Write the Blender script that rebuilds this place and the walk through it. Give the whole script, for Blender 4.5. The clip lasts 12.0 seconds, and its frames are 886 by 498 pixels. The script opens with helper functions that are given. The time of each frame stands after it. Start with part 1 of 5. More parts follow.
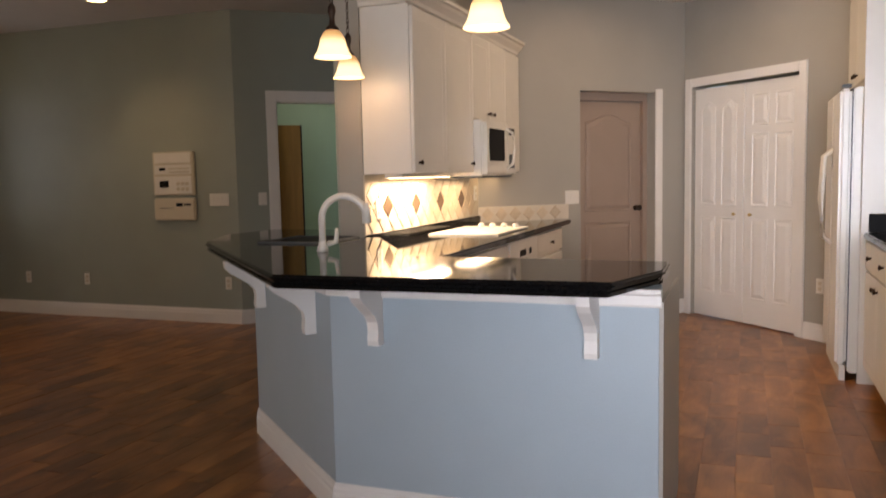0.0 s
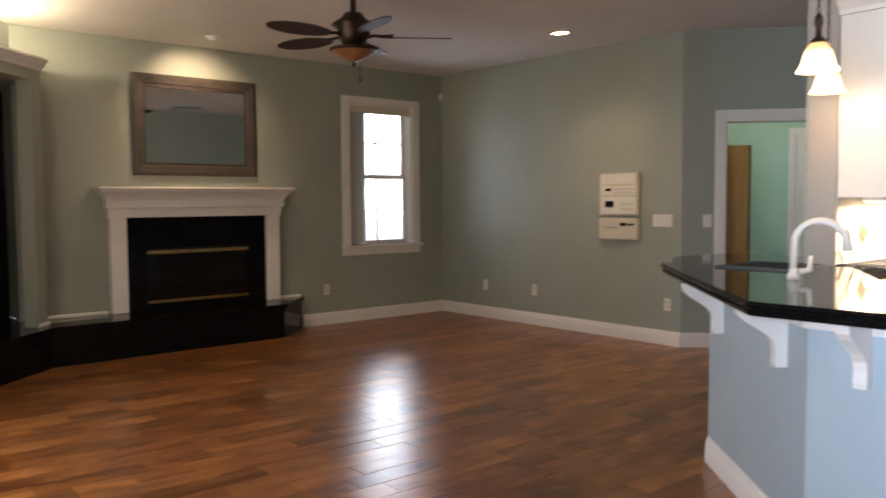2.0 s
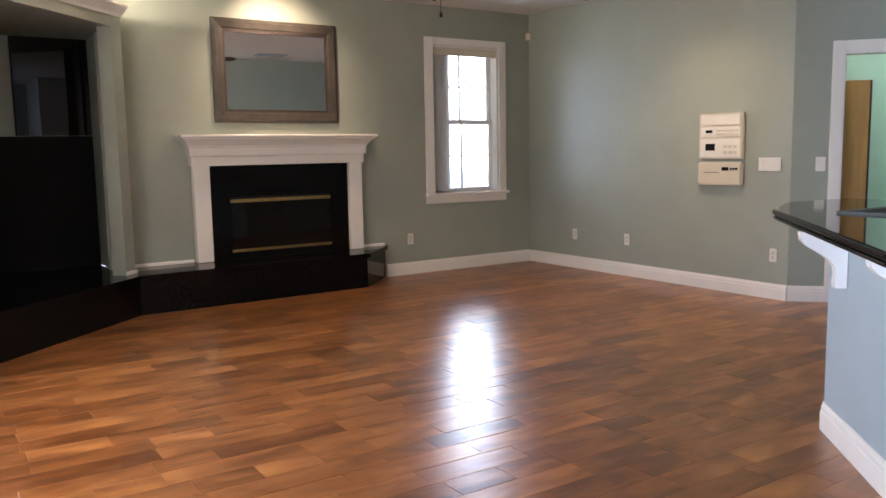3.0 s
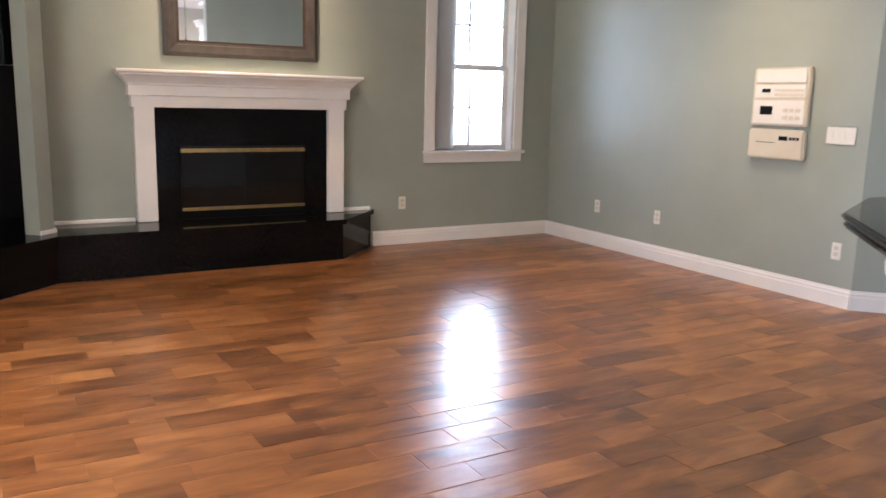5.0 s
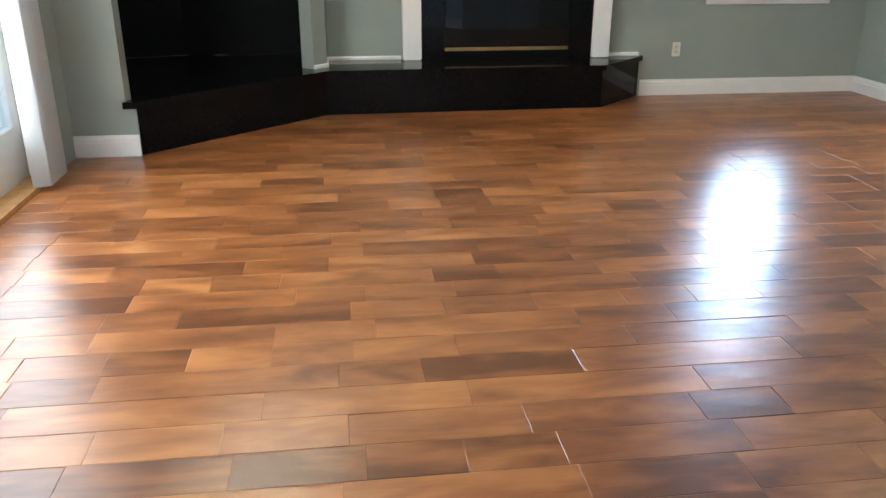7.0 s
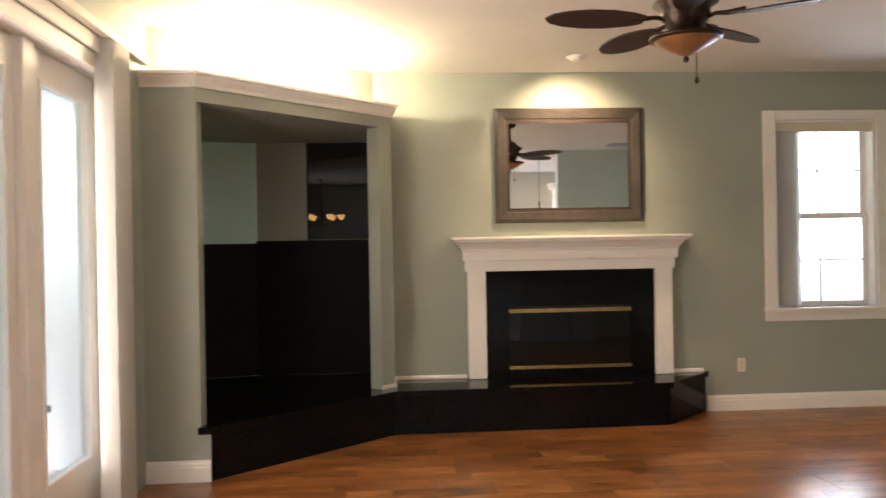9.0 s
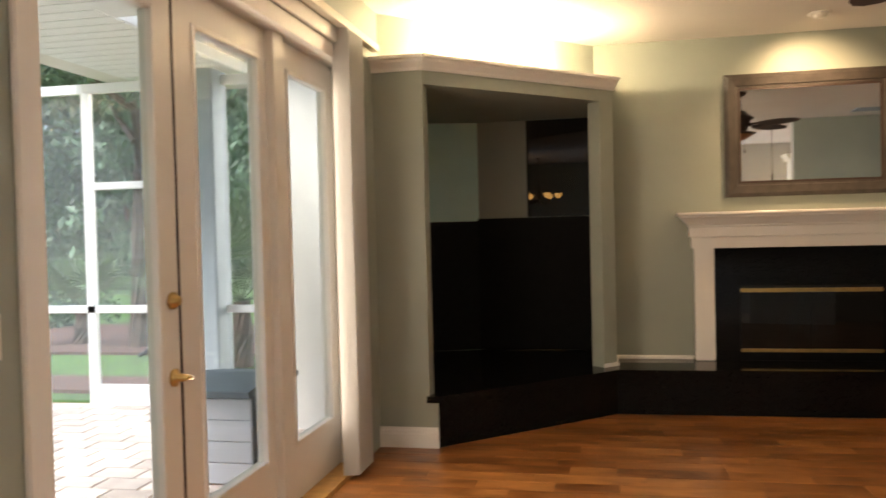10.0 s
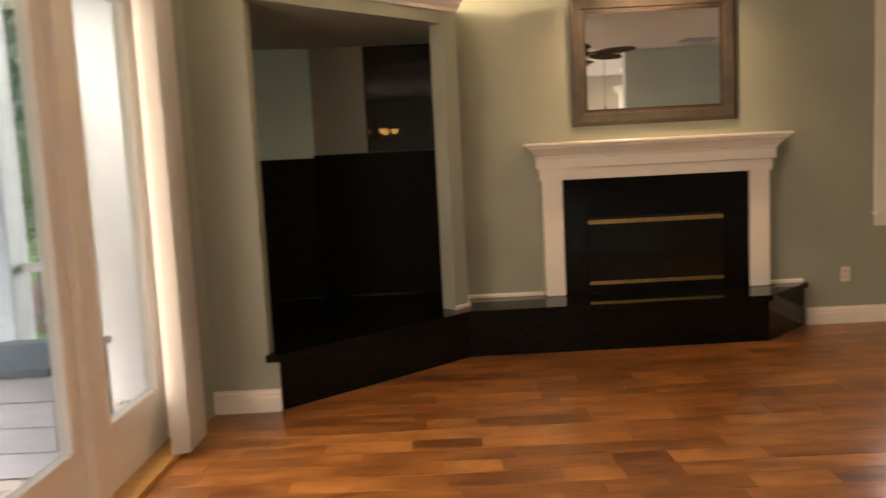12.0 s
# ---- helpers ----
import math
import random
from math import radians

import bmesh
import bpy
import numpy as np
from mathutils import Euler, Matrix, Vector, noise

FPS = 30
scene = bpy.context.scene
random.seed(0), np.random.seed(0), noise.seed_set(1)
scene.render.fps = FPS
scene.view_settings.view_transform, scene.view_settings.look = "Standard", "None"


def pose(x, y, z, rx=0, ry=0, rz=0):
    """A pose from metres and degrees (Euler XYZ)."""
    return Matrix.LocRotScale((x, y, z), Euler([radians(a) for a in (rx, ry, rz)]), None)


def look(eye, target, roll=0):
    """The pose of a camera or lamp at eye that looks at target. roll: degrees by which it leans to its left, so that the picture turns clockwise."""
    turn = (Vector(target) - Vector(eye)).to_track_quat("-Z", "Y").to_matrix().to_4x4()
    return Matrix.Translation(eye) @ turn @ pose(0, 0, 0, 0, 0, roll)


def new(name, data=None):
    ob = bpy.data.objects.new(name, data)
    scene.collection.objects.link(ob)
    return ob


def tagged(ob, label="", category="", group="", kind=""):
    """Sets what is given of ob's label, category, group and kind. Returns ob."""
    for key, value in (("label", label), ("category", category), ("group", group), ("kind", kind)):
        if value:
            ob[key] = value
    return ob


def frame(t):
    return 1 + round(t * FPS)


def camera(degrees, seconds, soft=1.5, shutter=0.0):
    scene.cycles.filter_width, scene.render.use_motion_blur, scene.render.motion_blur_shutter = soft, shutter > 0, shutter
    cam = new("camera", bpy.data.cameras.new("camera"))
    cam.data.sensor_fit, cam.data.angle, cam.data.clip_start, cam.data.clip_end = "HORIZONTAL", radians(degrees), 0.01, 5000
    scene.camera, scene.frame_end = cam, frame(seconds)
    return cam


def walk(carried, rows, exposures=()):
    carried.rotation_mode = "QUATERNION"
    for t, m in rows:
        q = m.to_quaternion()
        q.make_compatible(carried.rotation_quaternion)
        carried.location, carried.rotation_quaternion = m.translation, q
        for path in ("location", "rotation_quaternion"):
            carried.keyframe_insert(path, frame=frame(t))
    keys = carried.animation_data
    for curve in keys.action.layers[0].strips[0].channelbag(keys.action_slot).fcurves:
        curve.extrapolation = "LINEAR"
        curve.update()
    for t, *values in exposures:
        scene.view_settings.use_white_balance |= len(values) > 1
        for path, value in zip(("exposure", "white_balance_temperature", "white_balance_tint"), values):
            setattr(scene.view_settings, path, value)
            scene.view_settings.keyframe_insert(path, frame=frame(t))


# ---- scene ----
cam = camera(57.7, 12.0, soft=1.5, shutter=0.4)

PATH = [
    (0, (-0.113, -1.576, 1.31), (1.751, -0.873, 1.127), -1.2),
    (0.5, (-0.108, -1.559, 1.32), (1.771, -0.878, 1.261), -1.2),
    (1, (-0.126, -1.525, 1.31), (1.649, -0.604, 1.252), -0.9),
    (1.5, (-0.184, -1.485, 1.308), (1.347, -0.201, 1.225), -0.1),
    (2, (-0.216, -1.428, 1.317), (1.067, 0.102, 1.199), -0.4),
    (2.5, (-0.172, -1.356, 1.292), (0.981, 0.268, 1.113), -1.5),
    (3, (-0.022, -1.219, 1.281), (1.078, 0.434, 1.041), -1.0),
    (3.2, (0.051, -1.137, 1.281), (1.141, 0.522, 1.041), -0.4),
    (4.8, (0.947, -0.53, 1.302), (1.977, 1.15, 0.964), 1.6),
    (5, (1.086, -0.433, 1.302), (2.071, 1.268, 0.936), 1.4),
    (5.5, (1.351, -0.363, 1.318), (2.133, 1.44, 0.95), 0.2),
    (6, (1.588, -0.453, 1.299), (1.939, 1.436, 0.742), 3.0),
    (6.5, (1.647, -0.498, 1.267), (1.895, 1.354, 0.556), 1.5),
    (7, (1.607, -0.511, 1.266), (1.84, 1.336, 0.535), 0.1),
    (7.5, (1.589, -0.51, 1.397), (1.862, 1.413, 0.923), 0.0),
    (7.7, (1.575, -0.52, 1.4), (1.869, 1.429, 1.062), -0.4),
    (9.3, (1.475, -0.481, 1.39), (1.459, 1.519, 1.388), -0.9),
    (9.5, (1.467, -0.482, 1.377), (1.316, 1.512, 1.367), -1.0),
    (10, (1.448, -0.488, 1.373), (1.048, 1.471, 1.328), -1.4),
    (10.5, (1.439, -0.472, 1.37), (0.889, 1.449, 1.278), -2.0),
    (11, (1.448, -0.444, 1.362), (0.89, 1.471, 1.211), -2.4),
    (11.5, (1.41, -0.282, 1.351), (1.074, 1.678, 1.141), -2.0),
    (12, (1.349, -0.014, 1.356), (1.347, 1.975, 1.145), -2.9),
]
walk(cam, [(t, look(eye, target, roll)) for t, eye, target, roll in PATH],
     exposures=[(0.0, -0.5, 7400, 26), (1.0, -0.5, 6900, 25), (2.0, 0.6, 6400, 21), (3.0, 1.38, 5800, 21), (5.0, 1.85, 5600, 21), (5.5, 1.87, 5600, 20), (6.5, 2.05, 5300, 5), (7.0, 2.0, 4950, 5),
                (7.5, 2.33, 4900, 15), (9.5, 1.4, 7000, 18), (10.5, 1.1, 7500, 20), (12.0, 1.3, 7900, 24)])

# ---- world, sun and large lights ----
world = bpy.data.worlds.new("world")
scene.world = world
world.use_nodes = True
wn = world.node_tree.nodes
sky = wn.new("ShaderNodeTexSky")
sky.sky_type, sky.sun_disc = "NISHITA", False
sky.sun_elevation, sky.sun_rotation = radians(53), radians(233)
wn["Background"].inputs[1].default_value = 0.15
world.node_tree.links.new(sky.outputs[0], wn["Background"].inputs[0])


def lamp(name, kind, energy, colour, m, size=0.1, size_y=None, angle=None):
    d = bpy.data.lights.new(name, kind)
    d.energy, d.color = energy, colour
    if kind == "AREA":
        d.size = size
        if size_y:
            d.shape, d.size_y = "RECTANGLE", size_y
    elif kind == "SUN":
        d.angle = angle
    else:
        d.shadow_soft_size = size
    ob = new(name, d)
    ob.matrix_world = m
    return ob


WARM = (1.0, 0.72, 0.42)
DAY = (0.80, 0.90, 1.0)
lamp("sun", "SUN", 3.6, (0.88, 0.94, 1.0), look((0, 0, 10), (6.0, 4.6, 0)), angle=radians(25))
# daylight in the openings
nook = lamp("nook_window_light", "AREA", 80, (0.72, 0.86, 1.0), pose(-2.75, -2.45, 1.5, 90, 0, -90), 2.6, 1.6)
nook.data.spread = radians(64)
lamp("doors_light", "AREA", 27, (1.0, 0.88, 0.72), pose(-0.066, 2.65, 1.25, 90, 0, -90), 2.5, 1.9)
lamp("window_light", "AREA", 4, DAY, pose(5.2, 6.075, 1.6, -90, 0, 0), 0.5, 1.35).data.spread = radians(110)

# ---- materials ----


def mat(name, base, rough=0.5, metal=0.0, var=0.06, scale=8.0, bump=0.0, bscale=60.0, stretch=(1, 1, 1), island=0.0, rand=0.0,
        coat=0.0, emit=None, strength=0.0, spec=0.5, rvar=0.0, second=None, trans=0.0):
    """Principled material with noise in two sizes, a little relief, and variation from piece to piece."""
    m = bpy.data.materials.new(name)
    m.use_nodes = True
    n, l = m.node_tree.nodes, m.node_tree.links
    b = n["Principled BSDF"]
    b.inputs["Roughness"].default_value, b.inputs["Metallic"].default_value = rough, metal
    b.inputs["Coat Weight"].default_value = coat
    b.inputs["Coat Roughness"].default_value = 0.12
    b.inputs["Specular IOR Level"].default_value = spec
    b.inputs["Transmission Weight"].default_value = trans
    tc = n.new("ShaderNodeTexCoord")
    mp = n.new("ShaderNodeMapping")
    mp.inputs["Scale"].default_value = stretch
    l.new(tc.outputs["Object"], mp.inputs["Vector"])
    src = None
    if island or rand:
        src = n.new("ShaderNodeObjectInfo").outputs["Random"] if rand else n.new("ShaderNodeNewGeometry").outputs["Random Per Island"]
        shift = n.new("ShaderNodeMath")
        shift.operation = "MULTIPLY"
        shift.inputs[1].default_value = 60.0
        l.new(src, shift.inputs[0])
        l.new(shift.outputs[0], mp.inputs["Location"])
    big = n.new("ShaderNodeTexNoise")
    big.inputs["Scale"].default_value, big.inputs["Detail"].default_value = scale, 6
    l.new(mp.outputs[0], big.inputs["Vector"])
    small = n.new("ShaderNodeTexNoise")
    small.inputs["Scale"].default_value, small.inputs["Detail"].default_value = bscale, 4
    l.new(mp.outputs[0], small.inputs["Vector"])
    lo = [max(0, c * (1 - var * 2)) for c in base]
    hi = [min(1, c * (1 + var * 2)) for c in (second or base)]
    mix = n.new("ShaderNodeMix")
    mix.data_type = "RGBA"
    mix.inputs[6].default_value, mix.inputs[7].default_value = (*lo, 1), (*hi, 1)
    add = n.new("ShaderNodeMath")
    add.operation = "MULTIPLY_ADD"
    l.new(small.outputs[0], add.inputs[0])
    add.inputs[1].default_value = 0.35
    sub = n.new("ShaderNodeMath")
    sub.operation = "MULTIPLY_ADD"
    l.new(big.outputs[0], sub.inputs[0])
    sub.inputs[1].default_value, sub.inputs[2].default_value = 1.5, -0.43
    l.new(sub.outputs[0], add.inputs[2])
    l.new(add.outputs[0], mix.inputs[0])
    col = mix.outputs[2]
    if island or rand:
        hsv = n.new("ShaderNodeHueSaturation")
        amount = rand or island
        k = n.new("ShaderNodeMath")
        k.operation = "MULTIPLY_ADD"
        l.new(src, k.inputs[0])
        k.inputs[1].default_value, k.inputs[2].default_value = amount * 2, 1 - amount
        l.new(k.outputs[0], hsv.inputs["Value"])
        l.new(col, hsv.inputs["Color"])
        col = hsv.outputs[0]
    l.new(col, b.inputs["Base Color"])
    if rvar:
        r = n.new("ShaderNodeMath")
        r.operation = "MULTIPLY_ADD"
        l.new(big.outputs[0], r.inputs[0])
        r.inputs[1].default_value, r.inputs[2].default_value = rvar, rough - rvar / 2
        l.new(r.outputs[0], b.inputs["Roughness"])
    if bump:
        bp = n.new("ShaderNodeBump")
        bp.inputs["Strength"].default_value, bp.inputs["Distance"].default_value = bump, 0.01
        l.new(small.outputs[0], bp.inputs["Height"])
        l.new(bp.outputs[0], b.inputs["Normal"])
    if emit:
        b.inputs["Emission Color"].default_value = (*emit, 1)
        b.inputs["Emission Strength"].default_value = strength
    return m


def plank_material(name, joined):
    """Hand-scraped, glossy red-brown boards: clouded stain, fine grain along the board, rippled finish, a tone of its own for each."""
    m = bpy.data.materials.new(name)
    m.use_nodes = True
    n, l = m.node_tree.nodes, m.node_tree.links
    b = n["Principled BSDF"]
    src = n.new("ShaderNodeNewGeometry").outputs["Random Per Island"] if joined else n.new("ShaderNodeObjectInfo").outputs["Random"]

    def calc(op, a, *rest):
        k = n.new("ShaderNodeMath")
        k.operation = op
        for i, v in enumerate((a, *rest)):
            if isinstance(v, (int, float)):
                k.inputs[i].default_value = v
            else:
                l.new(v, k.inputs[i])
        return k.outputs[0]

    def noise(stretch, scale, detail, shift, distort=0.0):
        mp, t = n.new("ShaderNodeMapping"), n.new("ShaderNodeTexNoise")
        mp.inputs["Scale"].default_value = stretch
        l.new(n.new("ShaderNodeTexCoord").outputs["Object"], mp.inputs["Vector"])
        if shift:
            l.new(calc("MULTIPLY", src, shift), mp.inputs["Location"])
        t.inputs["Scale"].default_value, t.inputs["Detail"].default_value, t.inputs["Distortion"].default_value = scale, detail, distort
        l.new(mp.outputs[0], t.inputs["Vector"])
        return t.outputs[0]

    cloud = noise((1.3, 3.6, 3.6), 2.2, 3, 71.0, 0.5)
    grain = noise((1.6, 26.0, 26.0), 4.0, 5, 53.0, 0.6)
    tone = calc("MULTIPLY_ADD", src, 0.46, calc("MULTIPLY_ADD", cloud, 1.55, calc("MULTIPLY_ADD", grain, 0.24, -0.66)))
    ramp = n.new("ShaderNodeValToRGB")
    e = ramp.color_ramp.elements
    e[0].position, e[0].color = 0.10, (0.112, 0.037, 0.0100, 1)
    e[1].position, e[1].color = 0.92, (0.44, 0.189, 0.055, 1)
    k = e.new(0.5)
    k.color = (0.258, 0.096, 0.026, 1)
    l.new(tone, ramp.inputs[0])
    l.new(ramp.outputs[0], b.inputs["Base Color"])
    l.new(calc("MULTIPLY_ADD", cloud, 0.01, 0.272), b.inputs["Roughness"])
    bp = n.new("ShaderNodeBump")
    bp.inputs["Strength"].default_value, bp.inputs["Distance"].default_value = 1.0, 0.0020
    l.new(noise((1.0, 2.2, 1.0), 6.0, 1, 0, 0.3), bp.inputs["Height"])
    l.new(bp.outputs[0], b.inputs["Normal"])
    return m


M = {}
M["sage"] = mat("sage_paint", (0.320, 0.350, 0.302), 0.36, spec=0.2, var=0.03, scale=2.5, bump=0.12, bscale=180)
# paler mint: reflected brightness of the niche corner is put into the colour
M["mint_bright"] = mat("mint_brightened", (0.52, 0.78, 0.72), 0.5, var=0.03, scale=2.5, bump=0.1, bscale=180)
M["mint"] = mat("mint_paint", (0.40, 0.62, 0.50), 0.5, var=0.03, scale=2.5, bump=0.1, bscale=180)
M["beige"] = mat("beige_paint", (0.37, 0.35, 0.305), 0.55, var=0.03, scale=2.5, bump=0.12, bscale=180)
M["blue"] = mat("knee_paint", (0.36, 0.44, 0.485), 0.5, var=0.03, scale=2.5, bump=0.12, bscale=180)
M["ceil"] = mat("ceiling_paint", (0.71, 0.675, 0.63), 0.8, var=0.03, scale=2, bump=0.35, bscale=90)
M["white"] = mat("white_trim", (0.78, 0.76, 0.72), 0.35, var=0.02, scale=5, bump=0.04, bscale=120)
M["cab"] = mat("white_cabinet", (0.74, 0.71, 0.64), 0.32, var=0.02, scale=5, bump=0.03, bscale=120)
M["plastic"] = mat("white_plastic", (0.76, 0.74, 0.68), 0.3, var=0.02)
M["ivory"] = mat("ivory_plastic", (0.62, 0.565, 0.45), 0.35, var=0.03)
M["granite"] = mat("black_granite", (0.003, 0.003, 0.0035), 0.06, var=0.3, scale=90, bscale=400, second=(0.006, 0.006, 0.006), spec=0.2)
M["hearthstone"] = mat("hearth_granite", (0.003, 0.003, 0.0035), 0.08, var=0.3, scale=90, bscale=400, second=(0.005, 0.005, 0.005), spec=0.15)
M["black"] = mat("matte_black", (0.004, 0.004, 0.004), 0.5, var=0.2, scale=20, spec=0.08)
M["soot"] = mat("firebox_soot", (0.012, 0.011, 0.010), 0.8, var=0.3, scale=12, bump=0.4)
M["brass"] = mat("brass", (0.52, 0.37, 0.15), 0.28, metal=1.0, var=0.1, scale=25)
M["bronze"] = mat("bronze", (0.045, 0.027, 0.018), 0.35, metal=0.7, var=0.2, scale=30)
M["pewter"] = mat("pewter_frame", (0.054, 0.045, 0.038), 0.5, metal=0.1, var=0.2, scale=14, bump=0.2, bscale=70)
M["dkwood"] = mat("dark_wood", (0.030, 0.014, 0.009), 0.55, var=0.25, scale=6, stretch=(1, 8, 8))
M["mirror"] = mat("mirror", (0.82, 0.84, 0.82), 0.02, metal=1.0, var=0.0)
M["dkglass"] = mat("dark_glass", (0.006, 0.0055, 0.005), 0.012, var=0.05, spec=0.24)
M["oakdoor"] = mat("honey_door", (0.50, 0.27, 0.08), 0.4, var=0.15, scale=3, stretch=(6, 6, 0.6), bump=0.05)
M["tan"] = mat("taupe_door", (0.33, 0.25, 0.20), 0.45, var=0.03, scale=4)
M["wood"] = plank_material("oak_plank", False)
M["wood2"] = plank_material("oak_plank_far", True)
M["sub"] = mat("dark_joint", (0.17, 0.07, 0.024), 0.7, var=0.2)
M["grout"] = mat("grout", (0.22, 0.10, 0.037), 0.85, var=0.1)
M["splash"] = mat("travertine", (0.55, 0.46, 0.34), 0.5, var=0.1, scale=12, bump=0.15, rand=0.08)
M["splash_d"] = mat("dark_accent_tile", (0.10, 0.065, 0.04), 0.3, var=0.2, scale=20)
M["splash_g"] = mat("pale_grout", (0.62, 0.56, 0.46), 0.8, var=0.05)
M["shade"] = mat("amber_glass", (0.8, 0.56, 0.28), 0.4, var=0.05, emit=(1.0, 0.56, 0.18), strength=1.1)
M["glow"] = mat("warm_bulb", (1, 0.8, 0.5), 0.5, emit=(1.0, 0.75, 0.42), strength=10)
M["cupglow"] = mat("amber_cup", (0.9, 0.6, 0.3), 0.5, emit=(1.0, 0.55, 0.16), strength=9)
M["panel"] = mat("light_diffuser", (0.9, 0.9, 0.85), 0.5, emit=(1.0, 0.86, 0.62), strength=1.8)
M["bowl"] = mat("amber_bowl", (0.26, 0.12, 0.05), 0.3, var=0.15, scale=12)
M["alum"] = mat("white_aluminium", (0.8, 0.8, 0.8), 0.4, var=0.02)
M["paver"] = mat("concrete_paver", (0.56, 0.48, 0.43), 0.85, var=0.1, scale=9, bump=0.3, rand=0.24)
M["paver2"] = mat("concrete_paver_far", (0.56, 0.48, 0.43), 0.85, var=0.1, scale=9, bump=0.3, island=0.24)
M["lawn"] = mat("lawn", (0.07, 0.16, 0.035), 0.9, var=0.3, scale=3, bump=0.6, bscale=120)
M["mulch"] = mat("mulch", (0.14, 0.075, 0.06), 0.95, var=0.4, scale=14, bump=0.8, bscale=60)
M["leaf"] = mat("leaf", (0.13, 0.215, 0.13), 0.5, var=0.3, scale=3, island=0.45)
M["concrete"] = mat("pale_concrete", (0.62, 0.60, 0.56), 0.85, var=0.06, scale=3, bump=0.2)
M["palm"] = mat("palm_leaf", (0.13, 0.20, 0.09), 0.45, var=0.2, island=0.3)
M["bark"] = mat("bark", (0.12, 0.08, 0.06), 0.9, var=0.3, scale=10, bump=0.8)
M["stucco"] = mat("stucco", (0.84, 0.83, 0.80), 0.85, var=0.03, bump=0.4, bscale=90)
M["mesh"] = mat("screen_mesh", (0.55, 0.60, 0.62), 0.9, var=0.02, spec=0.0)
M["mesh"].node_tree.nodes["Principled BSDF"].inputs["Alpha"].default_value = 0.10
M["slate"] = mat("slate_vinyl", (0.13, 0.165, 0.19), 0.5, var=0.1)
M["brightsky"] = mat("hazy_sky_backdrop", (0.8, 0.8, 0.8), 0.9, var=0.02, emit=(0.93, 0.98, 1.0), strength=7.0)
M["greyboard"] = mat("grey_board", (0.58, 0.61, 0.66), 0.6, var=0.08, scale=4, stretch=(1, 6, 6))
M["greyblue"] = mat("grey_blue_paint", (0.30, 0.35, 0.38), 0.6, var=0.06)
M["dkgrey"] = mat("dark_grey_vinyl", (0.06, 0.075, 0.085), 0.5, var=0.1)
M["blind"] = mat("blind_fabric", (0.72, 0.71, 0.68), 0.7, var=0.02, bump=0.1)
bn, bl = M["blind"].node_tree.nodes, M["blind"].node_tree.links
soft_cloth = bn.new("ShaderNodeBsdfTranslucent")
soft_cloth.inputs["Color"].default_value = (0.80, 0.80, 0.79, 1)
cloth_mix = bn.new("ShaderNodeMixShader")
cloth_mix.inputs[0].default_value = 0.65
bl.new(bn["Principled BSDF"].outputs[0], cloth_mix.inputs[1])
bl.new(soft_cloth.outputs[0], cloth_mix.inputs[2])
bl.new(cloth_mix.outputs[0], bn["Material Output"].inputs["Surface"])


# the shades glow cream where the bulb hangs and amber towards the neck
sn, sl = M["shade"].node_tree.nodes, M["shade"].node_tree.links
shade_xyz = sn.new("ShaderNodeSeparateXYZ")
sl.new(sn["Texture Coordinate"].outputs["Object"], shade_xyz.inputs[0])
shade_ramp = sn.new("ShaderNodeValToRGB")
shade_span = sn.new("ShaderNodeMath")
shade_span.operation = "MULTIPLY"
shade_span.inputs[1].default_value = 8.4
sl.new(shade_xyz.outputs[2], shade_span.inputs[0])
sl.new(shade_span.outputs[0], shade_ramp.inputs[0])
shade_ramp.color_ramp.elements[0].position, shade_ramp.color_ramp.elements[0].color = 0.42, (2.2, 1.75, 1.0, 1)
shade_ramp.color_ramp.elements[1].position, shade_ramp.color_ramp.elements[1].color = 0.80, (0.62, 0.34, 0.12, 1)
sl.new(shade_ramp.outputs[0], sn["Principled BSDF"].inputs["Emission Color"])


def glass_material():
    m = bpy.data.materials.new("pane_glass")
    m.use_nodes = True
    n, l = m.node_tree.nodes, m.node_tree.links
    t, g, x = n.new("ShaderNodeBsdfTransparent"), n.new("ShaderNodeBsdfGlossy"), n.new("ShaderNodeMixShader")
    t.inputs[0].default_value = (0.93, 0.96, 0.95, 1)
    g.inputs["Roughness"].default_value = 0.02
    f = n.new("ShaderNodeLayerWeight")
    k = n.new("ShaderNodeMath")
    k.operation = "POWER"
    l.new(f.outputs["Facing"], k.inputs[0])
    k.inputs[1].default_value = 4.0
    k2 = n.new("ShaderNodeMath")
    k2.operation = "MULTIPLY_ADD"
    l.new(k.outputs[0], k2.inputs[0])
    k2.inputs[1].default_value, k2.inputs[2].default_value = 0.45, 0.02
    l.new(k2.outputs[0], x.inputs[0])
    l.new(t.outputs[0], x.inputs[1])
    l.new(g.outputs[0], x.inputs[2])
    l.new(x.outputs[0], n["Material Output"].inputs[0])
    return m


M["glass"] = glass_material()

# ---- mesh helpers ----


def box(bm, lo, hi, m=None):
    """A box between two corners, moved by m."""
    vs = [bm.verts.new((x, y, z)) for z in (lo[2], hi[2]) for y in (lo[1], hi[1]) for x in (lo[0], hi[0])]
    for f in ((0, 2, 3, 1), (4, 5, 7, 6), (0, 1, 5, 4), (2, 6, 7, 3), (0, 4, 6, 2), (1, 3, 7, 5)):
        bm.faces.new([vs[i] for i in f])
    if m is not None:
        bmesh.ops.transform(bm, matrix=m, verts=vs)
    return bm


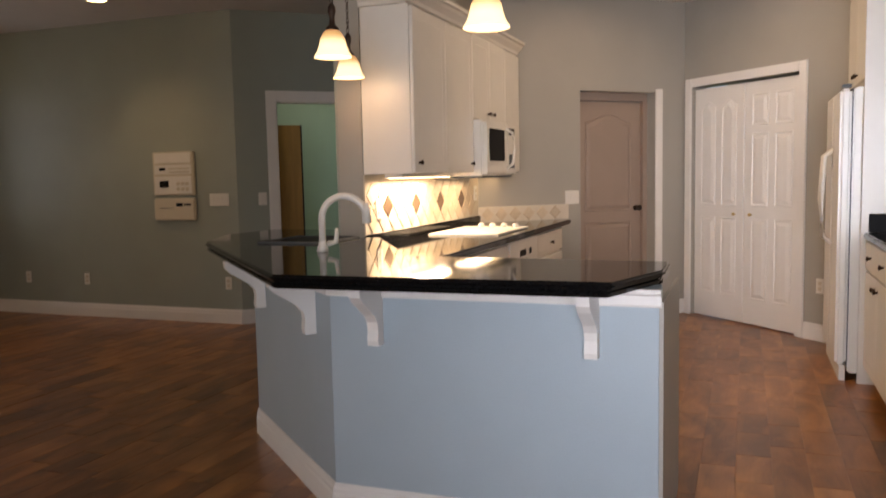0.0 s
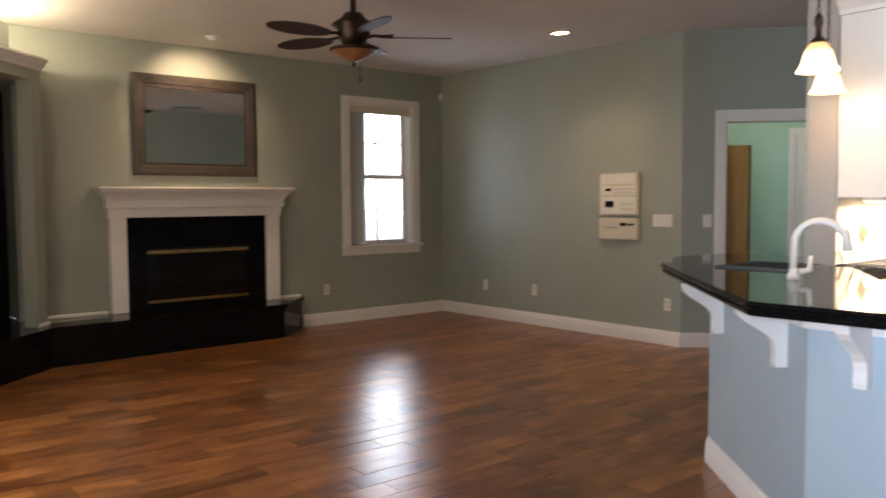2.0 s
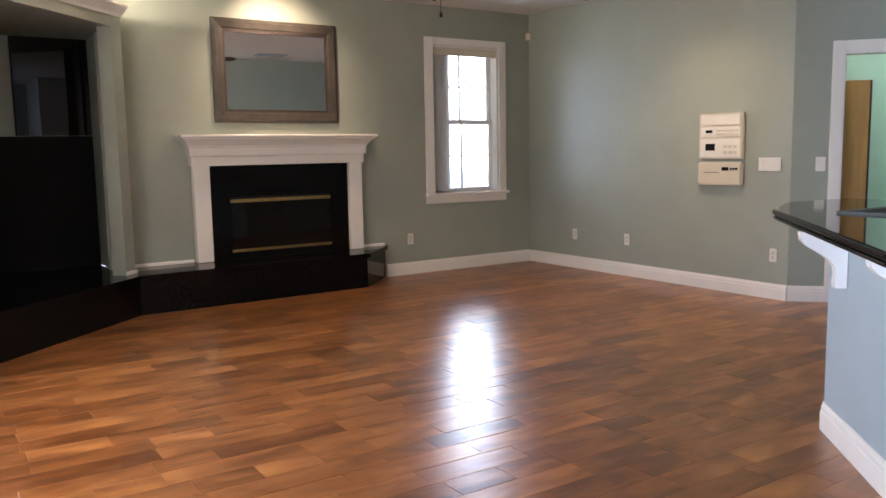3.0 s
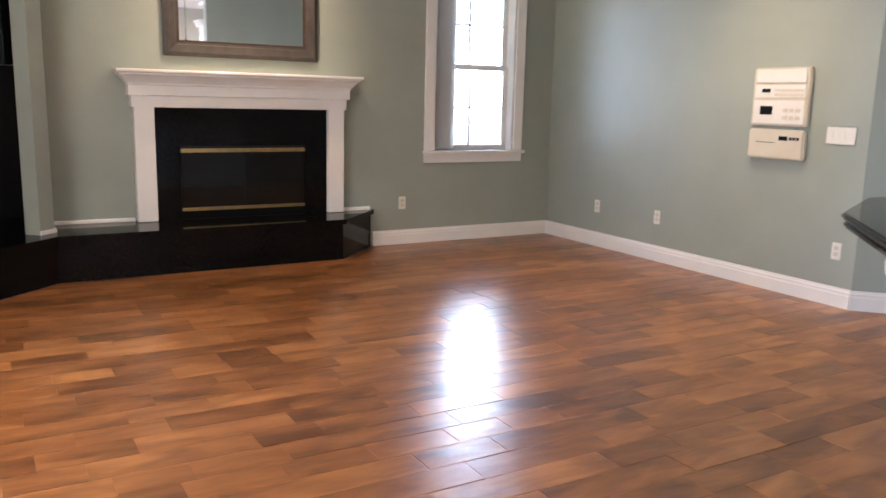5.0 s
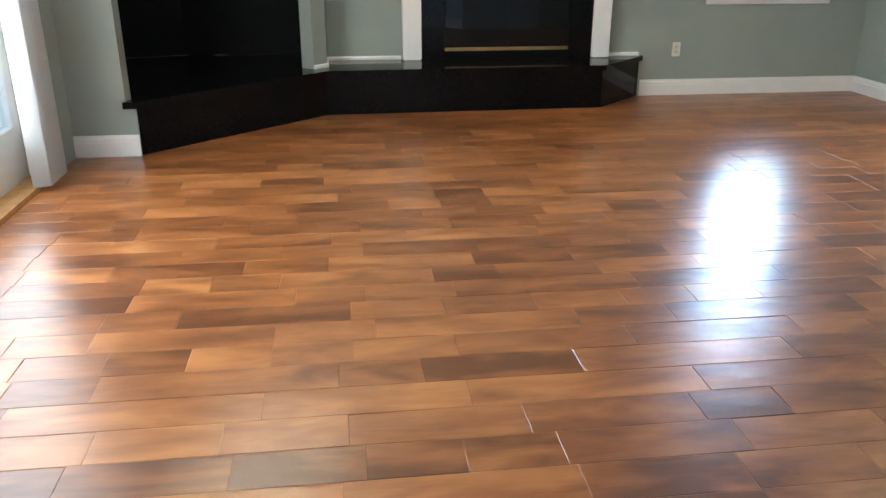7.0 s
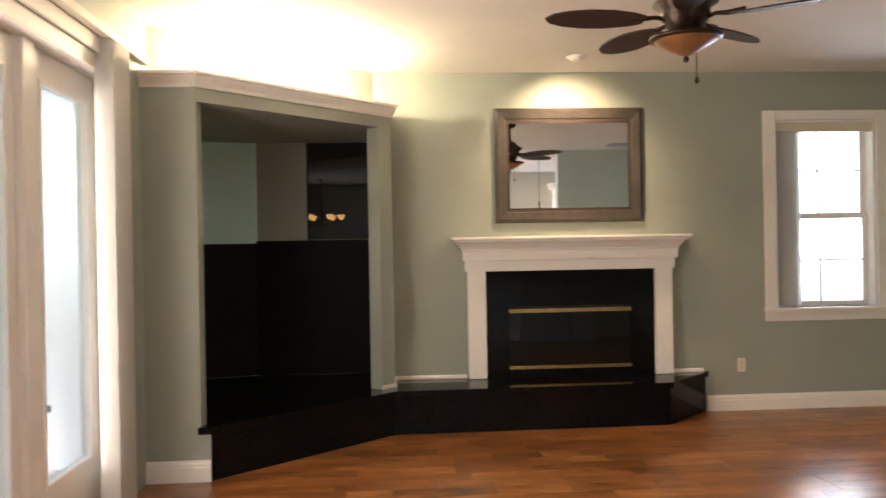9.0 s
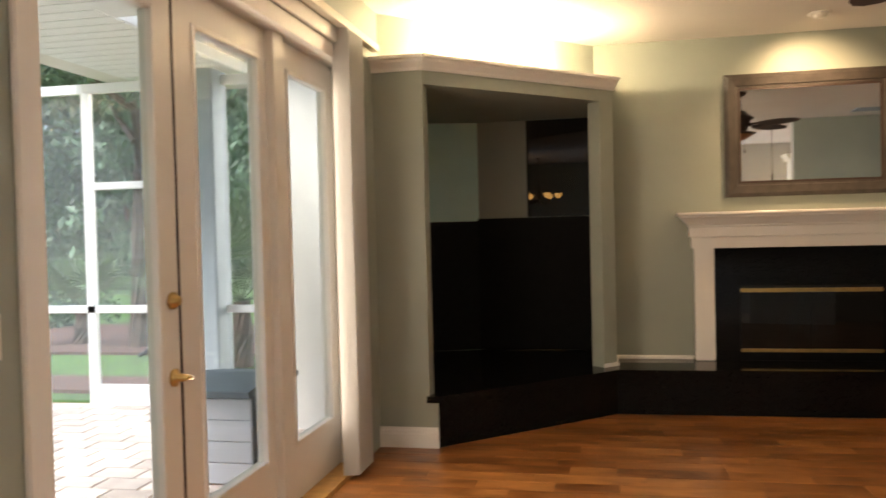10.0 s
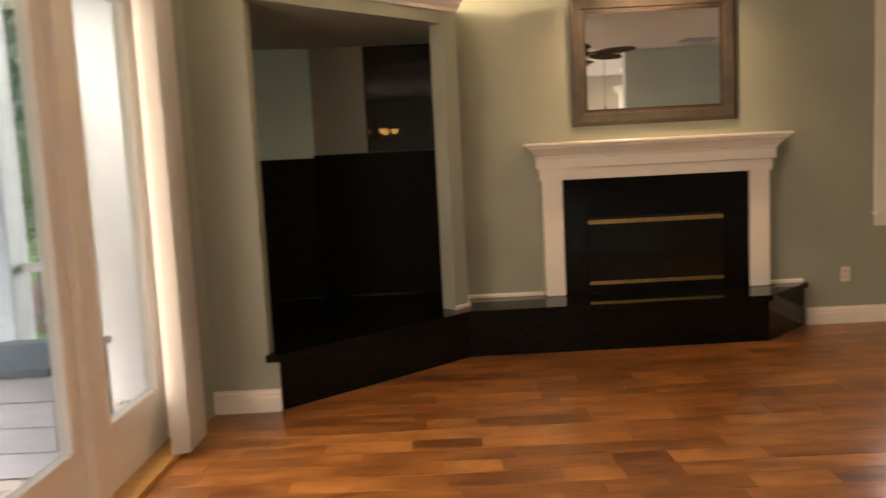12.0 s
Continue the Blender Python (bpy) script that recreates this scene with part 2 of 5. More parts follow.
def prism(bm, pts, z0, z1):
    """A flat polygon pulled up from z0 to z1."""
    lo = [bm.verts.new((x, y, z0)) for x, y in pts]
    hi = [bm.verts.new((x, y, z1)) for x, y in pts]
    bm.faces.new(lo[::-1])
    bm.faces.new(hi)
    for i in range(len(pts)):
        j = (i + 1) % len(pts)
        bm.faces.new((lo[i], lo[j], hi[j], hi[i]))
    bmesh.ops.recalc_face_normals(bm, faces=bm.faces)
    return bm


def lathe(bm, profile, at=(0, 0, 0), seg=24):
    """A profile of (radius, z) turned round the z axis."""
    rings = []
    for r, z in profile:
        rings.append([bm.verts.new((at[0] + r * math.cos(2 * math.pi * i / seg), at[1] + r * math.sin(2 * math.pi * i / seg), at[2] + z))
                      for i in range(seg)])
    for a, b in zip(rings, rings[1:]):
        for i in range(seg):
            bm.faces.new((a[i], a[(i + 1) % seg], b[(i + 1) % seg], b[i]))
    for ring in (rings[0], rings[-1]):
        if (ring[0].co - ring[seg // 2].co).length > 1e-4:
            bm.faces.new(ring)
    bmesh.ops.recalc_face_normals(bm, faces=bm.faces)
    return bm


def tube(bm, pts, r, seg=10):
    """A round bar along points."""
    pts = [Vector(p) for p in pts]
    rings = []
    for i, p in enumerate(pts):
        d = (pts[min(i + 1, len(pts) - 1)] - pts[max(i - 1, 0)]).normalized()
        q = d.to_track_quat("Z", "Y")
        rr = r[i] if isinstance(r, (list, tuple)) else r
        rings.append([bm.verts.new(p + q @ Vector((rr * math.cos(2 * math.pi * k / seg), rr * math.sin(2 * math.pi * k / seg), 0))) for k in range(seg)])
    for a, b in zip(rings, rings[1:]):
        for k in range(seg):
            bm.faces.new((a[k], a[(k + 1) % seg], b[(k + 1) % seg], b[k]))
    bm.faces.new(rings[0][::-1])
    bm.faces.new(rings[-1])
    bmesh.ops.recalc_face_normals(bm, faces=bm.faces)
    return bm


def profile_run(bm, prof, a, b, out):
    """A moulding: profile of (outward, up) pulled from point a to point b; out is the outward direction in plan."""
    a, b, o = Vector(a), Vector(b), Vector((out[0], out[1], 0)).normalized()
    ra = [bm.verts.new(a + o * u + Vector((0, 0, v))) for u, v in prof]
    rb = [bm.verts.new(b + o * u + Vector((0, 0, v))) for u, v in prof]
    for i in range(len(prof)):
        j = (i + 1) % len(prof)
        bm.faces.new((ra[i], ra[j], rb[j], rb[i]))
    bm.faces.new(ra[::-1])
    bm.faces.new(rb)
    bmesh.ops.recalc_face_normals(bm, faces=bm.faces)
    return bm


def bevel(bm, w, seg=2):
    bmesh.ops.bevel(bm, geom=list(bm.edges), offset=w, segments=seg, affect="EDGES", clamp_overlap=True)
    return bm


def B():
    return bmesh.new()


def mesh_from(name, bm, material, smooth=False):
    me = bpy.data.meshes.new(name)
    if smooth:
        for f in bm.faces:
            f.smooth = True
    bm.to_mesh(me)
    bm.free()
    me.materials.append(M[material])
    return me


def part(name, bm, material, parent, label="", smooth=False):
    ob = new(name, mesh_from(name, bm, material, smooth))
    ob.parent = parent
    if label:
        ob["label"] = label
    return ob


def thing(name, label, category, m=None, group="", kind=""):
    ob = new(name)
    ob.empty_display_size = 0.1
    if m is not None:
        ob.matrix_world = m
    return tagged(ob, label, category, group, kind)


def solid(name, bm, material, label="", category="", kind="structure", smooth=False, group=""):
    return tagged(new(name, mesh_from(name, bm, material, smooth)), label, category, group, kind)


def along(a, b, z=0.0):
    """A frame at a whose x axis points to b, y to its left."""
    return pose(a[0], a[1], z, 0, 0, math.degrees(math.atan2(b[1] - a[1], b[0] - a[0])))


def wall(name, a, b, thick, holes, material, label, z0=0.0, z1=None):
    """A wall whose face runs from a to b (thickness to its left), with openings (u0, u1, z0, z1) cut through."""
    z1 = CEIL if z1 is None else z1
    L = math.dist(a, b)
    us = sorted({0.0, L, *[h[0] for h in holes], *[h[1] for h in holes]})
    bm = B()
    for u0, u1 in zip(us, us[1:]):
        if u1 - u0 < 1e-5:
            continue
        mid = (u0 + u1) / 2
        cuts = sorted((h[2], h[3]) for h in holes if h[0] <= mid <= h[1])
        z = z0
        for c0, c1 in cuts:
            if c0 > z + 1e-4:
                box(bm, (u0, 0, z), (u1, thick, c0))
            z = c1
        if z < z1 - 1e-4:
            box(bm, (u0, 0, z), (u1, thick, z1))
    bmesh.ops.remove_doubles(bm, verts=bm.verts, dist=1e-5)
    ob = solid(name, bm, material, label, "wall")
    ob.matrix_world = along(a, b)
    return ob


CEIL = 2.80

# ---- structure ----
# fireplace wall, window opening u measured from x = 1.37
wall("wall_north", (1.37, 6.0), (6.15, 6.0), 0.16, [(3.31, 4.18, 0.84, 2.40)], "sage", "sage green painted wall with fireplace and window")
wall("wall_east", (6.0, 6.0), (6.0, 2.685), 0.16, [], "sage", "sage green painted wall with intercom panel")
DA, DB = (6.0, 2.685), (6.98, 1.635)
wall("wall_hall", DA, DB, 0.14, [(0.37, 1.17, 0.0, 2.01)], "sage", "sage green diagonal wall with hall doorway")
wall("wall_hall_east", DB, (6.98, 0.61), 0.14, [], "sage", "sage green side wall")
wall("wall_kitchen", (7.0, 0.445), (3.99, 0.445), -0.15, [], "beige", "beige kitchen wall with tiled splashback")
wall("wall_kitchen_rear", (7.0, 0.596), (3.99, 0.596), -0.012, [], "sage", "sage green rear face of the kitchen wall")
wall("wall_passage", (6.055, 0.445), (7.55, -1.05), 0.16, [(0.99, 1.78, 0.0, 2.0)], "beige", "beige diagonal wall with recessed taupe door")
wall("wall_pantry", (7.55, -1.05), (5.75, -2.85), 0.16, [(0.10, 1.28, 0.0, 2.04)], "beige", "beige diagonal wall with pantry doors")
wall("wall_south_kitchen", (6.2, -2.85), (2.2, -2.85), 0.16, [], "beige", "beige wall behind the refrigerator and counter")
wall("wall_nook_east", (2.2, -2.85), (2.2, -4.6), 0.16, [], "beige", "beige wall")
wall("wall_nook_south", (2.2, -4.6), (-2.8, -4.6), 0.16, [], "sage", "sage wall")
wall("wall_nook_west", (-2.8, -4.6), (-2.8, 0.06), 0.16, [(0.85, 3.45, 0.65, 2.35)], "sage", "sage wall with wide window")
wall("wall_nook_north", (-2.8, 0.06), (-0.16, 0.06), 0.16, [], "sage", "sage wall")
wall("wall_west", (0.0, 0.06), (0.0, 4.62), 0.16, [(1.29, 3.98, 0.0, 2.42)], "sage", "sage wall with glazed patio doors")

bm = B()
prism(bm, [(-3, -4.8), (9.4, -4.8), (9.4, 6.8), (-3, 6.8), (-3, 4.7), (-0.16, 4.7), (-0.16, 0.215), (-3, 0.215)], CEIL, CEIL + 0.15)
solid("ceiling", bm, "ceil", "off-white textured flat ceiling", "ceiling")
bm = B()
prism(bm, [(-3, -4.8), (9.4, -4.8), (9.4, 6.8), (-0.16, 6.8), (-0.16, 0.215), (-3, 0.215)], -0.12, -0.012)
solid("floor", bm, "sub", "hand-scraped brown oak plank floor", "floor")

# niche block in the corner: short wall, diagonal face with opening, ledge and upper wall
NA, NB = (0.328, 4.46), (1.505, 5.66)
NL = math.dist(NA, NB)
wall("wall_niche_side", (-0.16, 4.46), NA, 0.14, [], "sage", "short sage wall beside the media niche", 0, 2.42)
wall("wall_niche_foot", NA, (0.384, 4.46), 0.03, [], "sage", "foot of the short sage wall", 0, 0.289)
wall("wall_niche_face", NA, NB, 0.12, [(0.0, NL - 0.135, 0.33, 2.30)], "sage", "diagonal sage wall around the media niche", 0.33, 2.42)
wall("wall_niche_return", NB, (1.505, 6.0), 0.10, [], "sage", "sage return wall of the media niche", 0.33, 2.42)
wall("wall_above_niche", (0.0, 4.60), (1.37, 6.0), 0.12, [], "sage", "sage wall above the lit ledge", 2.46, CEIL)
wall("wall_niche_left", (-0.12, 4.602), (-0.12, 6.31), 0.04, [], "sage", "sage inner side wall of the niche", 0.33, 2.42)
# this wall looks brighter than its neighbours by its colour alone
wall("wall_niche_corner", (-0.12, 6.31), (0.36, 6.45), 0.12, [], "mint_bright", "inner corner wall of the niche, reflected brightness put into its pale green", 0.33, 2.42)
wall("wall_niche_back", (0.33, 6.453), (1.60, 6.45), 0.12, [], "sage", "sage back wall of the niche", 0.33, 2.42)
wall("wall_niche_right", (1.39, 6.45), (1.39, 5.70), 0.10, [], "sage", "sage inner wall of the niche", 0.33, 2.42)
bm = B()
prism(bm, [(-0.16, 4.602), (-0.02, 4.602), (-0.02, 4.46), NA, NB, (1.505, 6.0), (1.505, 6.5), (-0.16, 6.5)], 2.421, 2.455)
solid("niche_ledge", bm, "sage", "painted ledge on top of the media niche", "ledge")
bm = B()
prism(bm, [(-0.118, 4.602), (0.302, 4.604), (1.388, 5.712), (1.388, 6.448), (0.36, 6.448), (-0.118, 6.31)], 2.304, 2.334)
solid("niche_soffit", bm, "sage", "painted soffit inside the media niche", "ceiling")

CROWN = [(0, 0), (0.015, 0), (0.02, 0.02), (0.05, 0.05), (0.055, 0.065), (0.075, 0.07), (0.075, 0.09), (0, 0.09)]
trim = thing("trim_niche_crown", "white crown moulding along the niche ledge", "moulding", kind="structure")
bm = B()
profile_run(bm, CROWN, (-0.02, 4.46, 2.385), (0.345, 4.46, 2.385), (0, -1))
part("moulding", bm, "white", trim)
bm = B()
nrm = Vector((NB[1] - NA[1], -(NB[0] - NA[0]), 0)).normalized()
d = Vector((NB[0] - NA[0], NB[1] - NA[1], 0)).normalized()
a, b = Vector((*NA, 2.385)) - d * 0.03, Vector((*NB, 2.385)) + d * 0.01
profile_run(bm, CROWN, a, b, nrm)
part("moulding", bm, "white", trim)

BASE = [(0, 0), (0.016, 0), (0.016, 0.085), (0.012, 0.092), (0.012, 0.108), (0.007, 0.118), (0.006, 0.13), (0, 0.13)]


def baseboard(a, b, out, z=0.0, prof=BASE):
    bm = B()
    profile_run(bm, prof, (*a, z), (*b, z), out)
    return solid("baseboard", bm, "white", "white moulded baseboard along the wall", "baseboard")


baseboard((4.08, 6.0), (6.0, 6.0), (0, -1))
baseboard((6.0, 6.0), (6.0, 2.685), (-1, 0))
hd = Vector((DB[0] - DA[0], DB[1] - DA[1], 0)).normalized()
hn = Vector((hd.y, -hd.x, 0))
baseboard(DA, (DA[0] + hd.x * 0.28, DA[1] + hd.y * 0.28), hn)
baseboard((0.0, 4.46), (0.384, 4.46), (0, -1))
SMALL = [(0, 0), (0.012, 0), (0.012, 0.02), (0.006, 0.028), (0, 0.028)]
baseboard((1.505, 6.0), (2.09, 6.0), (0, -1), 0.331, SMALL)
baseboard((NB[0] - d.x * 0.135, NB[1] - d.y * 0.135), (NB[0] + d.x * 0.012, NB[1] + d.y * 0.012), nrm, 0.331, SMALL)
baseboard(NB, (1.505, 5.99), (1, 0), 0.331, SMALL)
baseboard((3.77, 6.0), (4.05, 6.0), (0, -1), 0.33, SMALL)
pd = Vector((-1, -1, 0)).normalized()
pn = Vector((-1, 1, 0)).normalized()
P0 = Vector((7.55, -1.05, 0))
q = P0 + pd * 1.36
baseboard((q.x, q.y), (6.02, -2.58), pn)
baseboard((7.55, -1.05), ((P0 + pd * 0.02).x, (P0 + pd * 0.02).y), pn)
wd = Vector((1, -1, 0)).normalized()
W0 = Vector((6.055, 0.445, 0))
q = W0 + wd * 1.86
baseboard((q.x, q.y), (7.55, -1.05), (-1, -1))

# ---- hearth ----
hearth = thing("hearth", "polished black granite raised hearth running from niche to fireplace", "hearth", kind="structure")
bm = B()
prism(bm, [(0.385, 4.47), (1.50, 5.51), (3.61, 5.55), (4.06, 5.995), (1.61, 5.995), (1.50, 5.56), (0.37, 4.50)], 0.0, 0.288)
part("base", bm, "hearthstone", hearth)
bm = B()
prism(bm, [(0.315, 4.43), (0.39, 4.43), (1.51, 5.475), (3.63, 5.52), (4.085, 5.985), (4.085, 5.997), (1.385, 5.998), (1.385, 6.44), (0.365, 6.44), (-0.115, 6.305), (-0.115, 4.605), (0.365, 4.605), (0.315, 4.458)], 0.29, 0.33)
part("slab", bm, "hearthstone", hearth)

# ---- media niche lining ----
lining = thing("niche_lining", "black panels lining the lower half of the niche", "panel")
bm = B()
box(bm, (0.004, -0.022, 0.332), (0.497, -0.002, 1.45), along((-0.12, 6.31), (0.36, 6.45)))
part("side_panel", bm, "black", lining)
bm = B()
box(bm, (0.35, 6.425, 0.332), (1.385, 6.447, 1.47))
part("back_panel", bm, "black", lining)
bm = B()
profile_run(bm, [(0, 0), (0.012, 0), (0.012, 0.010), (0, 0.012)], (0.388, 6.424, 0.331), (1.384, 6.424, 0.331), (0, -1))
part("skirting", bm, "hearthstone", lining)
mir = thing("dark_glass_panel", "dark tinted glass panel on the niche back wall", "glass panel")
bm = B()
box(bm, (0.80, 6.428, 1.475), (1.385, 6.447, 2.297))
part("pane", bm, "dkglass", mir)
part("edge_strip", box(B(), (0.785, 6.426, 1.475), (0.799, 6.447, 2.297)), "black", mir)

# ---- fireplace ----
fp = thing("fireplace", "white fireplace surround with black granite and brass-trimmed glass firebox", "fireplace", kind="")
for x0, x1 in ((2.10, 2.245), (3.63, 3.77)):
    bm = B()
    box(bm, (x0, 5.91, 0.332), (x1, 5.999, 1.20))
    part("pilaster", bevel(bm, 0.006), "white", fp)
bm = B()
box(bm, (2.08, 5.895, 1.192), (3.785, 5.999, 1.276))
part("frieze", bevel(bm, 0.003), "white", fp)
# upper band, crown and lip of the mantel, returned at both ends
MANT = [(0, 0), (0.014, 0.002), (0.014, 0.074), (0.020, 0.080), (0.020, 0.092), (0.030, 0.096), (0.040, 0.112), (0.062, 0.138), (0.076, 0.148), (0.082, 0.150),
        (0.082, 0.160), (0.096, 0.164), (0.102, 0.170), (0.102, 0.184), (0.098, 0.189), (0, 0.189)]
bm = B()
ring = []
for u, v in MANT:
    pts = [(2.075 - u, 5.999), (2.075 - u, 5.885 - u), (3.79 + u, 5.885 - u), (3.79 + u, 5.999)]
    ring.append([bm.verts.new((x, y, 1.277 + v)) for x, y in pts])
for r0, r1 in zip(ring, ring[1:]):
    for i in range(3):
        bm.faces.new((r0[i], r0[i + 1], r1[i + 1], r1[i]))
bm.faces.new(ring[-1])
bm.faces.new(ring[0])
bmesh.ops.recalc_face_normals(bm, faces=bm.faces)
part("mantel_shelf", bm, "white", fp)
bm = B()
box(bm, (2.246, 5.955, 0.332), (2.43, 5.999, 1.19))
part("granite_side", bm, "hearthstone", fp)
bm = B()
box(bm, (3.44, 5.955, 0.332), (3.629, 5.999, 1.19))
part("granite_side", bm, "hearthstone", fp)
bm = B()
box(bm, (2.43, 5.956, 0.90), (3.44, 5.999, 1.19))
part("granite_head", bm, "hearthstone", fp)
bm = B()
box(bm, (2.43, 5.957, 0.332), (3.44, 5.999, 0.40))
part("lower_louvre", bm, "black", fp)
ins = part("firebox", box(B(), (2.43, 5.975, 0.40), (3.44, 5.998, 0.90)), "soot", fp)
part("glass_door", box(B(), (2.44, 5.962, 0.42), (2.933, 5.968, 0.849)), "dkglass", fp, "dark glass firebox door")
part("glass_door", box(B(), (2.937, 5.962, 0.42), (3.43, 5.968, 0.849)), "dkglass", fp, "dark glass firebox door")
for x0, x1 in ((2.435, 2.934), (2.936, 3.435)):
    part("brass_rail", bevel(box(B(), (x0, 5.945, 0.850), (x1, 5.966, 0.880)), 0.004), "brass", fp, "polished brass rail")
    part("brass_rail", bevel(box(B(), (x0, 5.945, 0.395), (x1, 5.966, 0.420)), 0.004), "brass", fp, "polished brass rail")

# ---- mirror over the mantel ----
mm = thing("wall_mirror", "rectangular mirror in a grey-brown wooden frame above the mantel", "mirror")
X0, X1, Z0, Z1 = 2.34, 3.56, 1.575, 2.505
FR = [(0.0, 0.0), (0.0, 0.022), (0.03, 0.04), (0.085, 0.03), (0.09, 0.02), (0.105, 0.018), (0.105, 0.0)]
rings = []
bm = B()
for w, t in FR:
    rings.append([bm.verts.new((x, 5.997 - t, z)) for x, z in ((X0 + w, Z0 + w), (X1 - w, Z0 + w), (X1 - w, Z1 - w), (X0 + w, Z1 - w))])
for r0, r1 in zip(rings, rings[1:]):
    for i in range(4):
        bm.faces.new((r0[i], r0[(i + 1) % 4], r1[(i + 1) % 4], r1[i]))
bmesh.ops.recalc_face_normals(bm, faces=bm.faces)
part("frame", bm, "pewter", mm)
bm = B()
for x0, x1, z0, z1 in ((X0 + .105, X1 - .105, Z0 + .105, Z0 + .12), (X0 + .105, X1 - .105, Z1 - .12, Z1 - .105), (X0 + .105, X0 + .12, Z0 + .12, Z1 - .12), (X1 - .12, X1 - .105, Z0 + .12, Z1 - .12)):
    box(bm, (x0, 5.982, z0), (x1, 5.997, z1))
part("inner_bead", bm, "dkwood", mm)
part("mirror_glass", box(B(), (X0 + .11, 5.985, Z0 + .11), (X1 - .11, 5.990, Z1 - .11)), "mirror", mm)

# ---- window in the fireplace wall ----
win = thing("window_1", "white double-hung sash window with muntins and blinds stacked aside", "window", kind="structure")
wx0, wx1, wz0, wz1 = 4.68, 5.55, 0.84, 2.40
CAS = 0.10
part("casing", bevel(box(B(), (wx0 - CAS, 5.978, wz0), (wx0, 5.999, wz1 + 0.075)), 0.004), "white", win)
part("casing", bevel(box(B(), (wx1, 5.978, wz0), (wx1 + CAS, 5.999, wz1 + 0.075)), 0.004), "white", win)
part("casing", bevel(box(B(), (wx0, 5.978, wz1), (wx1, 5.999, wz1 + 0.075)), 0.004), "white", win)
part("window_sill", bevel(box(B(), (wx0 - CAS - 0.01, 5.93, wz0 - 0.03), (wx1 + CAS + 0.01, 6.12, wz0)), 0.006), "white", win)
part("apron", bevel(box(B(), (wx0 - CAS, 5.98, wz0 - 0.11), (wx1 + CAS, 5.999, wz0 - 0.03)), 0.004), "white", win)
for x0, x1 in ((wx0, wx0 + 0.02), (wx1 - 0.02, wx1)):
    part("jamb", box(B(), (x0 + 0.001, 6.0, wz0), (x1 - 0.001, 6.15, wz1)), "white", win)
part("head_jamb", box(B(), (wx0 + 0.02, 6.0, wz1 - 0.02), (wx1 - 0.02, 6.15, wz1 - 0.001)), "white", win)
for name, z0, z1, y0 in (("lower_sash", wz0, 1.62, 6.085), ("upper_sash", 1.585, wz1 - 0.02, 6.115)):
    s = part(name, B(), "white", win)
    bm = B()
    x0, x1, f = wx0 + 0.02, wx1 - 0.02, 0.045
    for lo, hi in (((x0, z0), (x0 + f, z1)), ((x1 - f, z0), (x1, z1)), ((x0 + f, z0), (x1 - f, z0 + f)), ((x0 + f, z1 - f), (x1 - f, z1))):
        box(bm, (lo[0], y0, lo[1]), (hi[0], y0 + 0.028, hi[1]))
    bm.to_mesh(s.data)
    bm.free()
    xm, zm = (x0 + x1) / 2, (z0 + z1) / 2
    part("muntin", box(B(), (xm - 0.009, y0 + 0.004, z0 + f), (xm + 0.009, y0 + 0.024, z1 - f)), "white", s)
    part("muntin", box(B(), (x0 + f, y0 + 0.003, zm - 0.009), (x1 - f, y0 + 0.025, zm + 0.009)), "white", s)
    p = part("pane", box(B(), (x0 + f, y0 + 0.012, z0 + f), (x1 - f, y0 + 0.016, z1 - f)), "glass", s)
    p.visible_shadow = False
part("headrail", bevel(box(B(), (wx0 + 0.02, 6.0, wz1 - 0.10), (wx1 - 0.02, 6.06, wz1 - 0.022)), 0.004), "ivory", win)
for i in range(9):
    bm = B()
    box(bm, (-0.003, -0.043, wz0 + 0.02), (0.003, 0.043, wz1 - 0.10), pose(wx0 + 0.045 + i * 0.019, 6.042, 0, 0, 0, random.uniform(30, 44)))
    part("vane", bm, "blind", win)

# ---- patio doors ----
XD = -0.13
doors = thing("door_1", "white glazed patio doors with brass hardware", "patio door", kind="structure")


def leaf(y0, y1, name, s, r):
    z0, z1, top, bot = 0.03, 2.33, 0.13, 0.275
    bm = B()
    for lo, hi in (((y0, z0), (y0 + s, z1)), ((y1 - r, z0), (y1, z1)), ((y0 + s, z0), (y1 - r, z0 + bot)), ((y0 + s, z1 - top), (y1 - r, z1))):
        box(bm, (XD - 0.022, lo[0], lo[1]), (XD + 0.022, hi[0], hi[1]))
    lf = part(name, bm, "white", doors)
    bm = B()
    a0, a1, b0, b1 = y0 + s, y1 - r, z0 + bot, z1 - top
    w = 0.022
    for lo, hi in (((a0, b0), (a0 + w, b1)), ((a1 - w, b0), (a1, b1)), ((a0 + w, b0), (a1 - w, b0 + w)), ((a0 + w, b1 - w), (a1 - w, b1))):
        box(bm, (XD - 0.026, lo[0], lo[1]), (XD + 0.030, hi[0], hi[1]))
    part("glazing_bead", bevel(bm, 0.004, 1), "white", lf)
    p = part("pane", box(B(), (XD - 0.004, a0 + w, b0 + w), (XD + 0.004, a1 - w, b1 - w)), "glass", lf)
    p.visible_shadow = False
    return lf


